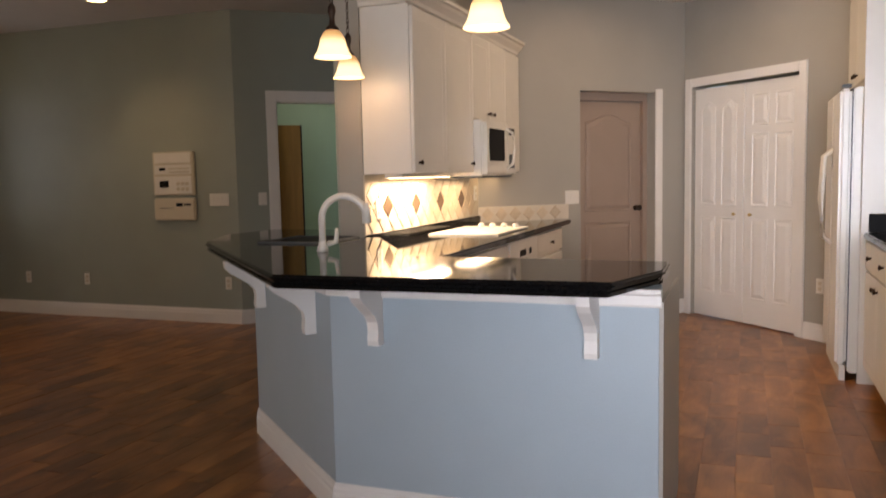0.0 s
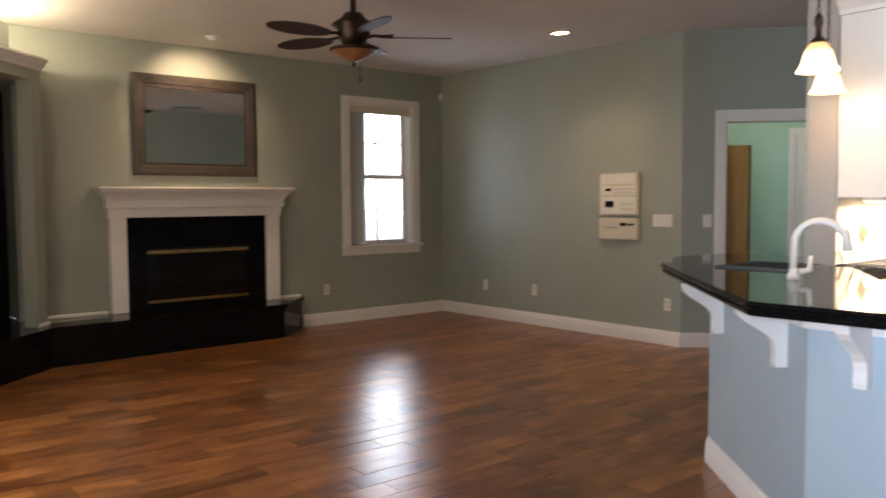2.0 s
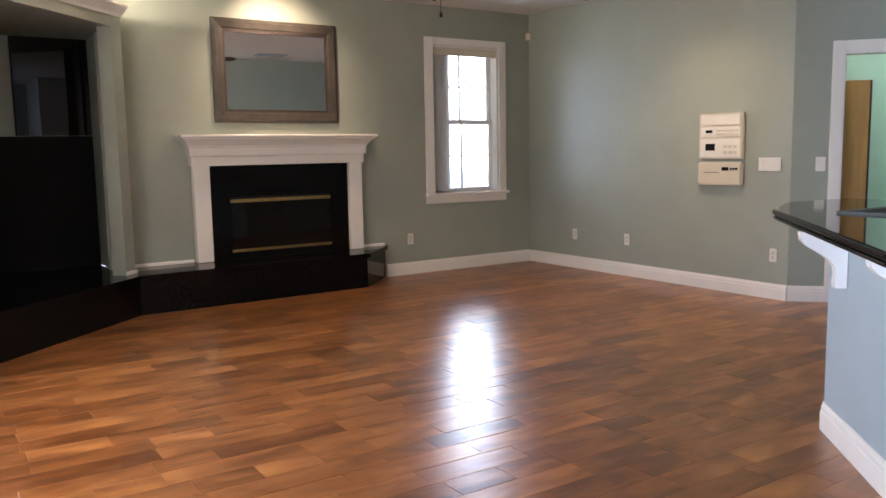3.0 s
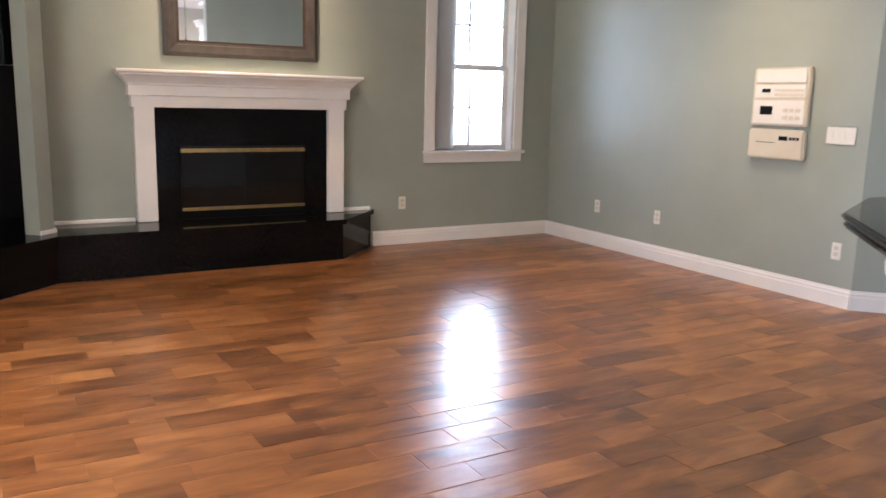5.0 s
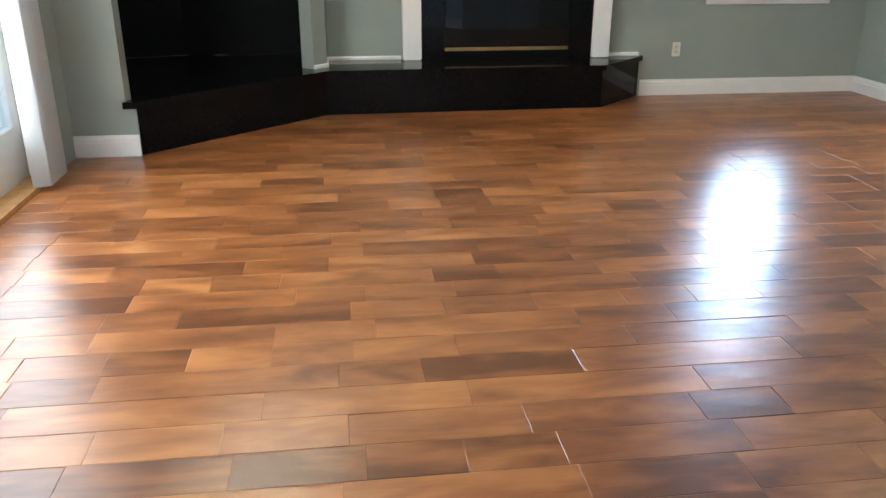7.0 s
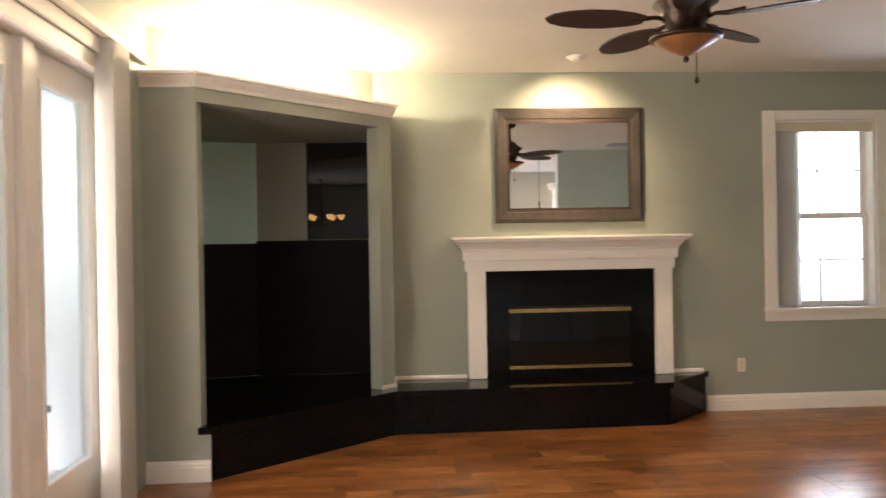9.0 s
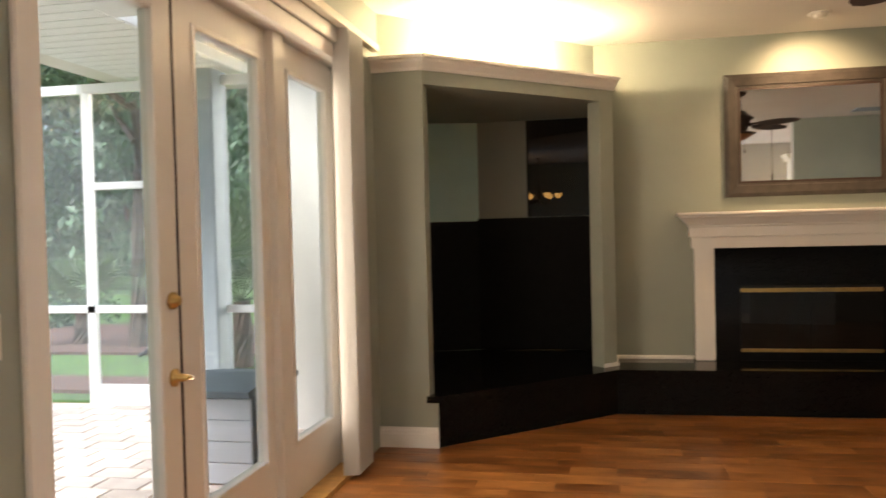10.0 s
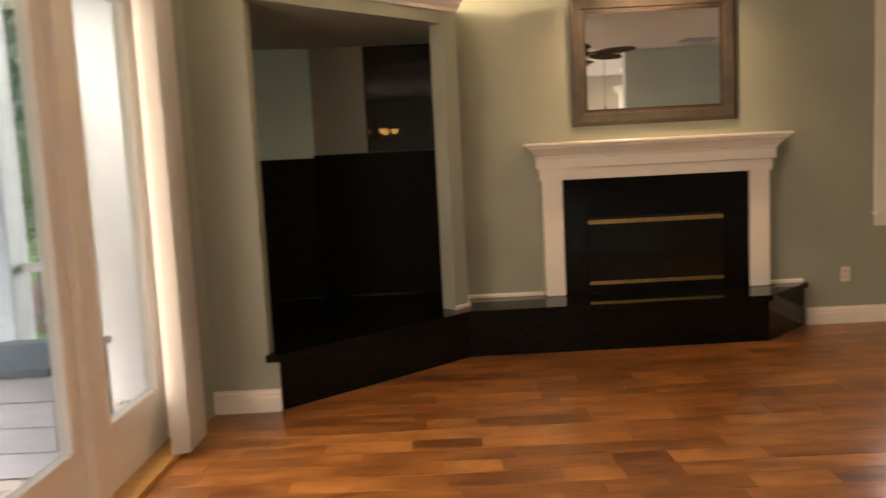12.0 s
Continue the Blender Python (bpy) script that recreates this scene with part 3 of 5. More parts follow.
l1 = leaf(1.385, 2.222, "leaf", 0.085, 0.113)
l2 = leaf(2.238, 3.065, "leaf", 0.137, 0.078)
l3 = leaf(3.205, 3.985, "leaf", 0.098, 0.100)
part("astragal", box(B(), (XD - 0.03, 2.2225, 0.03), (XD + 0.024, 2.2375, 2.33)), "dkwood", doors)
part("mullion", bevel(box(B(), (XD - 0.05, 3.07, 0.0), (XD + 0.06, 3.20, 2.34)), 0.004), "white", doors)
part("head", bevel(box(B(), (-0.158, 1.352, 2.335), (-0.002, 4.038, 2.418)), 0.003), "white", doors)
for y0, y1 in ((1.352, 1.383), (3.99, 4.038)):
    part("jamb", box(B(), (-0.158, y0, 0.0), (-0.002, y1, 2.335)), "white", doors)
part("threshold", box(B(), (-0.158, 1.383, -0.01), (0.012, 3.99, 0.028)), "oakdoor", doors, "wooden threshold strip")
part("casing", bevel(box(B(), (0.0005, 1.268, 0.0), (0.02, 1.352, 2.50)), 0.004), "white", doors)
part("casing", bevel(box(B(), (0.0005, 1.352, 2.418), (0.02, 4.038, 2.50)), 0.004), "white", doors)
part("casing", bevel(box(B(), (0.0005, 4.038, 2.418), (0.02, 4.12, 2.50)), 0.004), "white", doors)
bm = B()
lathe(bm, [(0.0, 0.0), (0.032, 0.0), (0.032, 0.012), (0.022, 0.02), (0.014, 0.035), (0.0, 0.035)], seg=20)
bmesh.ops.transform(bm, matrix=pose(XD + 0.022, 2.176, 1.143, 0, 90, 0), verts=bm.verts)
part("deadbolt", bm, "brass", l1, "brass deadbolt", True)
bm = B()
lathe(bm, [(0.0, 0.0), (0.033, 0.0), (0.033, 0.010), (0.015, 0.018), (0.012, 0.05), (0.0, 0.05)], seg=20)
bmesh.ops.transform(bm, matrix=pose(XD + 0.022, 2.176, 0.862, 0, 90, 0), verts=bm.verts)
tube(bm, [(XD + 0.066, 2.170, 0.862), (XD + 0.074, 2.185, 0.864), (XD + 0.074, 2.20, 0.860), (XD + 0.070, 2.218, 0.854)], [0.010, 0.009, 0.008, 0.007])
part("lever", bm, "brass", l1, "brass lever handle", True)

# vertical blinds drawn to the far side
blinds = thing("vertical_blinds", "white vertical blinds drawn aside by the patio doors", "blinds")
part("headrail", bevel(box(B(), (0.022, 1.25, 2.50), (0.075, 4.40, 2.545)), 0.003), "ivory", blinds)
for i in range(17):
    bm = B()
    y = 3.745 + i * 0.0170
    box(bm, (-0.0445, -0.0015, 0.03), (0.0445, 0.0015, 2.50), pose(0.036, y, 0, 0, 0, 14 if i == 0 else random.uniform(-6, 9)))
    part("vane", bm, "blind", blinds)

# ---- switches, sockets, panel ----


def plate(name, w, h, m, label, n=1, kind="switch"):
    t = thing(name, label, kind, m)
    part("plate", bevel(box(B(), (-w / 2, -0.006, -h / 2), (w / 2, 0.0, h / 2)), 0.003), "plastic", t)
    for i in range(n):
        x = (i - (n - 1) / 2) * 0.046
        if kind == "switch":
            part("rocker", bevel(box(B(), (x - 0.016, -0.010, -0.033), (x + 0.016, -0.005, 0.033)), 0.002), "plastic", t)
        else:
            for z in (-0.02, 0.02):
                part("receptacle", bevel(box(B(), (x - 0.016, -0.009, z - 0.014), (x + 0.016, -0.005, z + 0.014)), 0.004), "ivory", t)
    return t


EAST = 90
plate("wall_socket", 0.07, 0.115, pose(4.37, 5.999, 0.375), "white wall socket below the window wall", 1, "socket")
plate("wall_socket", 0.07, 0.115, pose(5.999, 5.23, 0.37, 0, 0, -EAST), "white wall socket with cable outlet on green wall", 1, "socket")
plate("wall_socket", 0.07, 0.115, pose(5.999, 4.47, 0.37, 0, 0, -EAST), "white wall socket on green wall", 1, "socket")
plate("wall_socket", 0.07, 0.115, pose(5.999, 2.82, 0.37, 0, 0, -EAST), "white wall socket on green wall", 1, "socket")
plate("light_switch", 0.21, 0.115, pose(5.999, 2.88, 1.13, 0, 0, -EAST), "white four-gang light switch on green wall", 4)
plate("light_switch", 0.062, 0.116, pose(0.001, 1.171, 1.143, 0, 0, EAST), "white dimmer switch beside the patio doors", 1)
hy = math.degrees(math.atan2(hd.y, hd.x))
sw = Vector((*DA, 1.13)) + hd * 0.22 + hn * 0.001
plate("light_switch", 0.075, 0.115, pose(sw.x, sw.y, sw.z, 0, 0, hy), "white light switch beside the hall doorway", 1)
ws = W0 + wd * 0.90
plate("light_switch", 0.14, 0.115, pose(ws.x - 0.001, ws.y - 0.001, 1.10, 0, 0, -45), "white triple light switch on kitchen wall", 3)
ps = P0 + pd * 1.50
plate("wall_socket", 0.07, 0.115, pose(ps.x - .001, ps.y + .001, 0.42, 0, 0, -135), "white wall socket beside pantry", 1, "socket")

# intercom and alarm panel
pan = thing("intercom_panel", "cream intercom and radio panel in two parts on green wall", "intercom", pose(5.999, 3.352, 0, 0, 0, -EAST))
part("upper_case", bevel(box(B(), (-0.23, -0.035, 1.175), (0.23, 0.0, 1.575)), 0.008), "ivory", pan)
part("lower_case", bevel(box(B(), (-0.23, -0.045, 0.945), (0.23, 0.0, 1.15)), 0.012), "ivory", pan)
part("grille", bevel(box(B(), (-0.205, -0.040, 1.47), (0.205, -0.034, 1.565)), 0.003), "plastic", pan)
part("control_strip", box(B(), (-0.205, -0.039, 1.37), (0.205, -0.034, 1.455)), "plastic", pan)
part("tape_deck", box(B(), (-0.205, -0.041, 1.19), (0.205, -0.034, 1.35)), "plastic", pan)
part("display", box(B(), (-0.15, -0.044, 1.25), (-0.05, -0.040, 1.31)), "black", pan)
part("display", box(B(), (-0.15, -0.042, 1.405), (-0.08, -0.038, 1.43)), "black", pan)
for i in range(9):
    for j in range(2):
        part("button", box(B(), (-0.04 + i * 0.026, -0.043, 1.38 + j * 0.032), (-0.024 + i * 0.026, -0.038, 1.397 + j * 0.032)), "ivory", pan)
for i in range(6):
    part("key", box(B(), (0.04 + i % 3 * 0.05, -0.045, 1.22 + i // 3 * 0.05), (0.075 + i % 3 * 0.05, -0.040, 1.245 + i // 3 * 0.05)), "ivory", pan)
part("display", box(B(), (0.03, -0.048, 1.075), (0.10, -0.044, 1.105)), "black", pan)
for i in range(3):
    part("button", box(B(), (0.115 + i * 0.028, -0.048, 1.08), (0.135 + i * 0.028, -0.044, 1.10)), "black", pan)
part("slot", box(B(), (-0.16, -0.047, 1.055), (0.0, -0.044, 1.06)), "dkgrey", pan)
sen = thing("alarm_sensor", "small white alarm sensor high in the corner", "sensor", pose(5.955, 5.955, 2.55, 0, 0, -45))
part("case", bevel(box(B(), (-0.026, -0.026, -0.038), (0.026, 0.02, 0.038)), 0.006), "ivory", sen)

# ---- kitchen ----
COUNTER = 0.92
knee = thing("peninsula", "blue-grey painted peninsula with white trim, corbels and baseboard", "kitchen island", kind="")
BAR = 0.975
KX, KY, EX, EY = 2.57, -0.10, 3.36, 0.77
KP = [(KX, -1.315), (KX, KY), (EX, EY), (4.4, 0.95), (4.4, 0.83), (EX + 0.07, EY - 0.11), (KX + 0.12, KY - 0.05), (KX + 0.12, -1.315)]
part("knee_wall", prism(B(), KP, 0.0, 0.923), "blue", knee)
part("end_panel", prism(B(), [(KX + 0.004, -1.33), (KX + 0.004, -1.316), (3.24, -1.316), (3.24, -1.33)], 0.0, 0.879), "beige", knee)


def strip(prof, z, pts, offs):
    bm = B()
    for (a, b), o in zip(zip(pts, pts[1:]), offs):
        profile_run(bm, prof, (*a, z), (*b, z), o)
    return bm


AN = (-(EY - KY), EX - KX)
APRON = [(0, 0), (0.012, 0), (0.016, 0.008), (0.016, 0.038), (0.028, 0.048), (0.028, 0.061), (0, 0.061)]
for nm, prof, z in (("apron_trim", APRON, 0.8635), ("base_trim", BASE, 0.0)):
    part(nm, strip(prof, z, [(KX, -1.325), (KX, KY + 0.005)], [(-1, 0)]), "white", knee)
    part(nm, strip(prof, z, [(KX, KY), (EX, EY)], [AN]), "white", knee)


def corbel(x, y, rz):
    """A scrolled white bracket; its back is at the local origin and it reaches out along -y."""
    prof = [(0, 0.0), (-0.045, 0.0), (-0.05, 0.02), (-0.045, 0.06), (-0.05, 0.09), (-0.075, 0.12), (-0.12, 0.15), (-0.16, 0.175), (-0.185, 0.20), (-0.19, 0.235), (0, 0.235)]
    bm = B()
    lo = [bm.verts.new((-0.022, u, v)) for u, v in prof]
    hi = [bm.verts.new((0.022, u, v)) for u, v in prof]
    bm.faces.new(lo)
    bm.faces.new(hi[::-1])
    for i in range(len(prof)):
        j = (i + 1) % len(prof)
        bm.faces.new((lo[i], hi[i], hi[j], lo[j]))
    bmesh.ops.recalc_face_normals(bm, faces=bm.faces)
    bmesh.ops.transform(bm, matrix=pose(x, y, 0.688, 0, 0, rz), verts=bm.verts)
    part("corbel", bm, "white", knee, "white scrolled wooden bracket")


corbel(KX - 0.003, -0.30, -90)
corbel(KX - 0.003, -1.10, -90)
ang = math.degrees(math.atan2(EX - KX, -(EY - KY))) + 90
for t in (0.16, 0.815):
    corbel(KX + (EX - KX) * t - 0.003, KY + (EY - KY) * t + 0.002, ang)

BARTOP = [(2.29, -0.02), (2.325, -1.205), (2.68, -1.325), (2.95, -1.32), (3.0, -0.25), (3.9, 0.30), (3.9, 0.625), (4.5, 0.625), (4.5, 1.35), (4.0, 1.40), (3.50, 1.165)]
SLAB = [(2.96, -1.29), (3.25, -1.29), (3.25, -0.21), (6.56, -0.21), (6.50, -0.01), (6.05, 0.442), (3.985, 0.442), (3.985, 0.61), (4.4, 0.61), (4.4, 0.80), (3.6, 0.80), (2.96, 0.10)]
bt = thing("bar_top", "polished black granite bar top with rounded edge on the peninsula", "bar top")
part("slab", bevel(prism(B(), BARTOP, 0.950, BAR), 0.010, 3), "granite", bt)
mid = Vector((3.1, 0.0))
part("edge_roll", bevel(prism(B(), [(x + (mid.x - x) * 0.012, y + (mid.y - y) * 0.012) for x, y in BARTOP], 0.925, 0.9495), 0.009, 3), "granite", bt)
top = thing("kitchen_worktop", "polished black granite kitchen worktop with rounded edge along the wall", "worktop")
bm = B()
prism(bm, SLAB, 0.882, COUNTER)
bevel(bm, 0.008, 2)
part("slab", bm, "granite", top)


def shaker(parent, w, h, m, mat_name="cab", knob=None, name="door", arch=False):
    """A raised-panel cabinet door in the local x-z plane, front towards -y."""
    bm = B()
    box(bm, (0.003, -0.02, 0.003), (w - 0.003, 0, h - 0.003))
    bevel(bm, 0.004, 1)
    bmesh.ops.transform(bm, matrix=m, verts=bm.verts)
    dr = part(name, bm, mat_name, parent)
    f = min(0.065, w * 0.2, h * 0.28)
    bm = B()
    r0 = [(f, f), (w - f, f), (w - f, h - f), (f, h - f)]
    g = 0.018
    rs = []
    for k, dep in ((0, -0.0205), (0.006, -0.013), (g, -0.013), (g + 0.022, -0.019)):
        rs.append([bm.verts.new((x + (k if x < w / 2 else -k), dep - 0.0006, z + (k if z < h / 2 else -k))) for x, z in r0])
    for a, b in zip(rs, rs[1:]):
        for i in range(4):
            bm.faces.new((a[i], a[(i + 1) % 4], b[(i + 1) % 4], b[i]))
    bm.faces.new(rs[-1])
    o = [bm.verts.new((x, -0.0211, z)) for x, z in ((f - .004, f - .004), (w - f + .004, f - .004), (w - f + .004, h - f + .004), (f - .004, h - f + .004))]
    for i in range(4):
        bm.faces.new((o[i], o[(i + 1) % 4], rs[0][(i + 1) % 4], rs[0][i]))
    bmesh.ops.recalc_face_normals(bm, faces=bm.faces)
    bmesh.ops.transform(bm, matrix=m, verts=bm.verts)
    part("raised_panel", bm, mat_name, dr)
    if knob:
        bm = B()
        lathe(bm, [(0, 0), (0.008, 0), (0.006, 0.01), (0.014, 0.018), (0.014, 0.024), (0.0, 0.028)], seg=14)
        bmesh.ops.transform(bm, matrix=m @ pose(knob[0], -0.021, knob[1], 90, 0, 0), verts=bm.verts)
        part("knob", bm, "bronze", dr, "dark bronze knob", True)
    return dr


def cabinet(name, label, x0, x1, y0, y1, z0, z1, fronts, m0=None, category="cabinet", group="kitchen cabinets"):
    """A cabinet body between corners with fronts (x, z, w, h, knob) on its -y side."""
    t = thing(name, label, category, m0, group)
    bm = B()
    box(bm, (x0, y0, z0), (x1, y1, z1))
    part("body", bevel(bm, 0.002, 1), "cab", t)
    for x, z, w, h, kn in fronts:
        shaker(t, w, h, pose(x, y0 - 0.001, z), knob=kn)
    return t


UZ0, UZ1 = 1.322, 2.245
cabinet("wall_cabinet", "white wall cabinet with two raised-panel doors beside the hall", 4.0, 5.03, 0.15, 0.444, UZ0, UZ1,
        [(4.0, UZ0, 0.515, 0.91, (0.06, 0.06)), (4.515, UZ0, 0.515, 0.91, (0.455, 0.06))])
cabinet("wall_cabinet", "short white wall cabinet above the microwave", 5.033, 5.80, 0.15, 0.444, 1.68, UZ1,
        [(5.033, 1.68, 0.383, 0.565, (0.33, 0.05)), (5.416, 1.68, 0.383, 0.565, (0.05, 0.05))])
cabinet("wall_cabinet", "narrow white wall cabinet at the end of the run", 5.803, 6.20, 0.15, 0.444, UZ0, UZ1, [(5.803, UZ0, 0.397, 0.91, (0.05, 0.06))])
cc = thing("trim_cabinet_crown", "white crown moulding on the wall cabinets", "moulding", kind="structure")
part("moulding", strip(CROWN, 2.246, [(3.95, 0.15), (6.20, 0.15)], [(0, -1)]), "cab", cc)
part("moulding", strip(CROWN, 2.246, [(4.0, 0.444), (4.0, 0.10)], [(-1, 0)]), "cab", cc)

mw = thing("microwave", "white over-range microwave with dark window and curved handle", "microwave")
part("body", bevel(box(B(), (5.04, 0.07, 1.30), (5.79, 0.443, 1.675)), 0.012), "plastic", mw)
part("door", bevel(box(B(), (5.05, 0.045, 1.31), (5.55, 0.069, 1.665)), 0.008), "plastic", mw)
part("window", bevel(box(B(), (5.11, 0.040, 1.40), (5.47, 0.046, 1.62)), 0.004), "black", mw, "dark microwave window")
part("control_panel", bevel(box(B(), (5.56, 0.047, 1.31), (5.785, 0.069, 1.665)), 0.004), "plastic", mw)
part("display", box(B(), (5.60, 0.043, 1.59), (5.74, 0.047, 1.64)), "black", mw)
part("keypad", box(B(), (5.60, 0.044, 1.35), (5.74, 0.047, 1.45)), "dkgrey", mw)
part("handle", tube(B(), [(5.53, 0.045, 1.63), (5.53, 0.0, 1.60), (5.53, -0.02, 1.49), (5.53, 0.0, 1.38), (5.53, 0.045, 1.35)], 0.011), "plastic", mw, "", True)
part("hood_vent", box(B(), (5.06, 0.08, 1.285), (5.77, 0.43, 1.299)), "dkgrey", mw)

# lights under the cabinets
for x0, x1 in ((4.10, 4.95), (5.85, 6.15)):
    ul = thing("under_cabinet_light", "slim warm strip light under the wall cabinet", "lamp")
    part("housing", box(B(), (x0, 0.25, UZ0 - 0.022), (x1, 0.36, UZ0 - 0.001)), "plastic", ul)
    part("diffuser", box(B(), (x0 + 0.02, 0.265, UZ0 - 0.027), (x1 - 0.02, 0.345, UZ0 - 0.0225)), "glow", ul)
lamp("under_cabinet_lamp", "AREA", 26, (1.0, 0.82, 0.56), pose(4.5, 0.30, UZ0 - 0.04), 0.8, 0.08)
lamp("range_lamp", "AREA", 6, (1.0, 0.78, 0.5), pose(5.4, 0.26, 1.27), 0.5, 0.15)

# base cabinets and oven under the worktop
cabinet("base_cabinet", "white base cabinet with drawers under black worktop", 3.42, 4.72, -0.17, 0.44, 0.10, 0.88,
        [(3.42, 0.70, 0.43, 0.17, (0.215, 0.085)), (3.85, 0.70, 0.43, 0.17, (0.215, 0.085)), (4.28, 0.70, 0.44, 0.17, (0.22, 0.085)),
         (3.42, 0.11, 0.43, 0.58, (0.38, 0.52)), (3.85, 0.11, 0.43, 0.58, (0.05, 0.52)), (4.28, 0.11, 0.44, 0.58, (0.05, 0.52))])
ov = thing("oven", "white built-in oven with small black display", "oven")
part("body", box(B(), (4.73, -0.17, 0.10), (5.47, 0.44, 0.88)), "plastic", ov)
part("control_panel", bevel(box(B(), (4.74, -0.195, 0.70), (5.46, -0.171, 0.875)), 0.005), "plastic", ov)
part("display", box(B(), (4.98, -0.199, 0.765), (5.12, -0.194, 0.805)), "black", ov)
part("button", box(B(), (5.22, -0.199, 0.765), (5.27, -0.194, 0.805)), "black", ov)
part("door", bevel(box(B(), (4.74, -0.195, 0.14), (5.46, -0.171, 0.68)), 0.006), "plastic", ov)
part("handle", tube(B(), [(4.80, -0.195, 0.63), (4.80, -0.235, 0.63), (5.40, -0.235, 0.63), (5.40, -0.195, 0.63)], 0.01), "plastic", ov, "", True)
cabinet("base_cabinet", "white base cabinet with drawer and two doors", 5.48, 6.30, -0.17, 0.20, 0.10, 0.88,
        [(5.48, 0.70, 0.82, 0.17, (0.41, 0.085)), (5.48, 0.11, 0.41, 0.58, (0.36, 0.52)), (5.89, 0.11, 0.41, 0.58, (0.05, 0.52))])
ck = thing("cooktop", "white glass cooktop with four white knobs", "cooktop")
part("plate", bevel(box(B(), (4.75, -0.12, COUNTER + 0.001), (5.50, 0.36, COUNTER + 0.012)), 0.004), "plastic", ck)
for i in range(4):
    bm = B()
    lathe(bm, [(0, 0), (0.024, 0), (0.022, 0.02), (0.014, 0.028), (0, 0.028)], (5.40, -0.05 + i * 0.085, COUNTER + 0.012), 16)
    part("knob", bm, "plastic", ck, "", True)

# tiled splashback: diagonal travertine tiles with dark accents, and a granite upstand
spl = thing("splashback", "travertine diagonal tile splashback with dark diamond accents", "tiles", kind="structure")
part("grout_bed", box(B(), (3.992, 0.437, COUNTER + 0.06), (6.055, 0.444, UZ0 - 0.001)), "splash_g", spl)
part("granite_upstand", bevel(box(B(), (3.992, 0.420, COUNTER + 0.001), (6.055, 0.4435, COUNTER + 0.06)), 0.006), "granite", spl)
s = 0.105
hx, hz = s * 0.707, s * 0.707


def diamond_mesh(w, name, material):
    bm = B()
    h = w * 0.707 - 0.004
    lo = [bm.verts.new(p) for p in ((h, 0, 0), (0, 0, h), (-h, 0, 0), (0, 0, -h))]
    k = h - 0.004
    hi = [bm.verts.new(p) for p in ((k, -0.006, 0), (0, -0.006, k), (-k, -0.006, 0), (0, -0.006, -k))]
    bm.faces.new(hi)
    for i in range(4):
        bm.faces.new((lo[i], lo[(i + 1) % 4], hi[(i + 1) % 4], hi[i]))
    bmesh.ops.recalc_face_normals(bm, faces=bm.faces)
    return mesh_from(name, bm, material)


dm, dd = diamond_mesh(s, "tile", "splash"), diamond_mesh(s * 0.98, "tile_dark", "splash_d")
row = 0
z = COUNTER + 0.06 + hz
while z + hz < UZ0 + 0.02:
    x = 4.0 + hx + (row % 2) * hx
    col = 0
    while x + hx < 6.05:
        dark = row == 1 and col % 3 == 1
        t = new("tile", dd if dark else dm)
        t.parent = spl
        t.location = (x, 0.437, z)
        x += 2 * hx
        col += 1
    z += hz
    row += 1
part("return_bed", box(B(), (0.0, -0.012, COUNTER), (0.86, -0.001, COUNTER + 0.125)), "splash_g", spl).matrix_basis = along((6.055, 0.445), (7.55, -1.05))
ret = along((6.055, 0.445), (7.55, -1.05))
border = diamond_mesh(0.088, "border_tile", "splash")
for k in range(6):
    t = new("tile", border)
    t.parent = spl
    t.matrix_basis = ret @ Matrix.Translation((0.085 + 0.128 * k, -0.012, COUNTER + 0.0625))
plate("wall_socket", 0.075, 0.115, pose(4.15, 0.430, 1.12), "ivory wall socket on the tiled splashback", 1, "socket")
plate("wall_socket", 0.075, 0.115, pose(5.95, 0.430, 1.16), "ivory wall socket on the tiled splashback", 1, "socket")

# sink and tap
sink = thing("sink", "black kitchen sink with raised rim in the granite top", "sink")
bm = B()
for lo, hi in (((3.45, 0.42), (3.88, 0.435)), ((3.45, 0.785), (3.88, 0.80)), ((3.45, 0.435), (3.465, 0.785)), ((3.865, 0.435), (3.88, 0.785))):
    box(bm, (lo[0], lo[1], BAR + 0.0005), (hi[0], hi[1], BAR + 0.010))
part("rim", bm, "dkgrey", sink)
part("basin", box(B(), (3.466, 0.436, BAR + 0.0006), (3.864, 0.784, BAR + 0.004)), "black", sink)
tap = thing("kitchen_tap", "white gooseneck kitchen tap with pull-down spray", "tap")
bx, by = 3.11, 0.225
bm = B()
lathe(bm, [(0, 0), (0.026, 0), (0.024, 0.02), (0.017, 0.035), (0.015, 0.05), (0.0, 0.05)], (bx, by, BAR), 18)
part("base", bm, "plastic", tap, "", True)
pts = [(bx, by, BAR + 0.03), (bx, by, BAR + 0.15)]
for k in range(11):
    a = math.pi * (1 - k / 10 * 0.88)
    pts.append((bx + 0.035 * (1 + math.cos(a)), by - 0.095 * (1 + math.cos(a)), BAR + 0.15 + 0.10 * math.sin(a)))
part("neck", tube(B(), pts, 0.0155, 12), "plastic", tap, "", True)
e = Vector(pts[-1])
part("spray_head", tube(B(), [e + Vector((0, 0, 0.03)), e - Vector((-.002, 0.006, 0.0)), e - Vector((-.004, 0.010, 0.06))], [0.015, 0.019, 0.022], 12), "plastic", tap, "", True)
part("side_handle", tube(B(), [(bx + 0.01, by - 0.025, BAR + 0.035), (bx + 0.01, by - 0.065, BAR + 0.045), (bx + 0.01, by - 0.07, BAR + 0.105)], [0.014, 0.012, 0.008]), "plastic", tap, "", True)

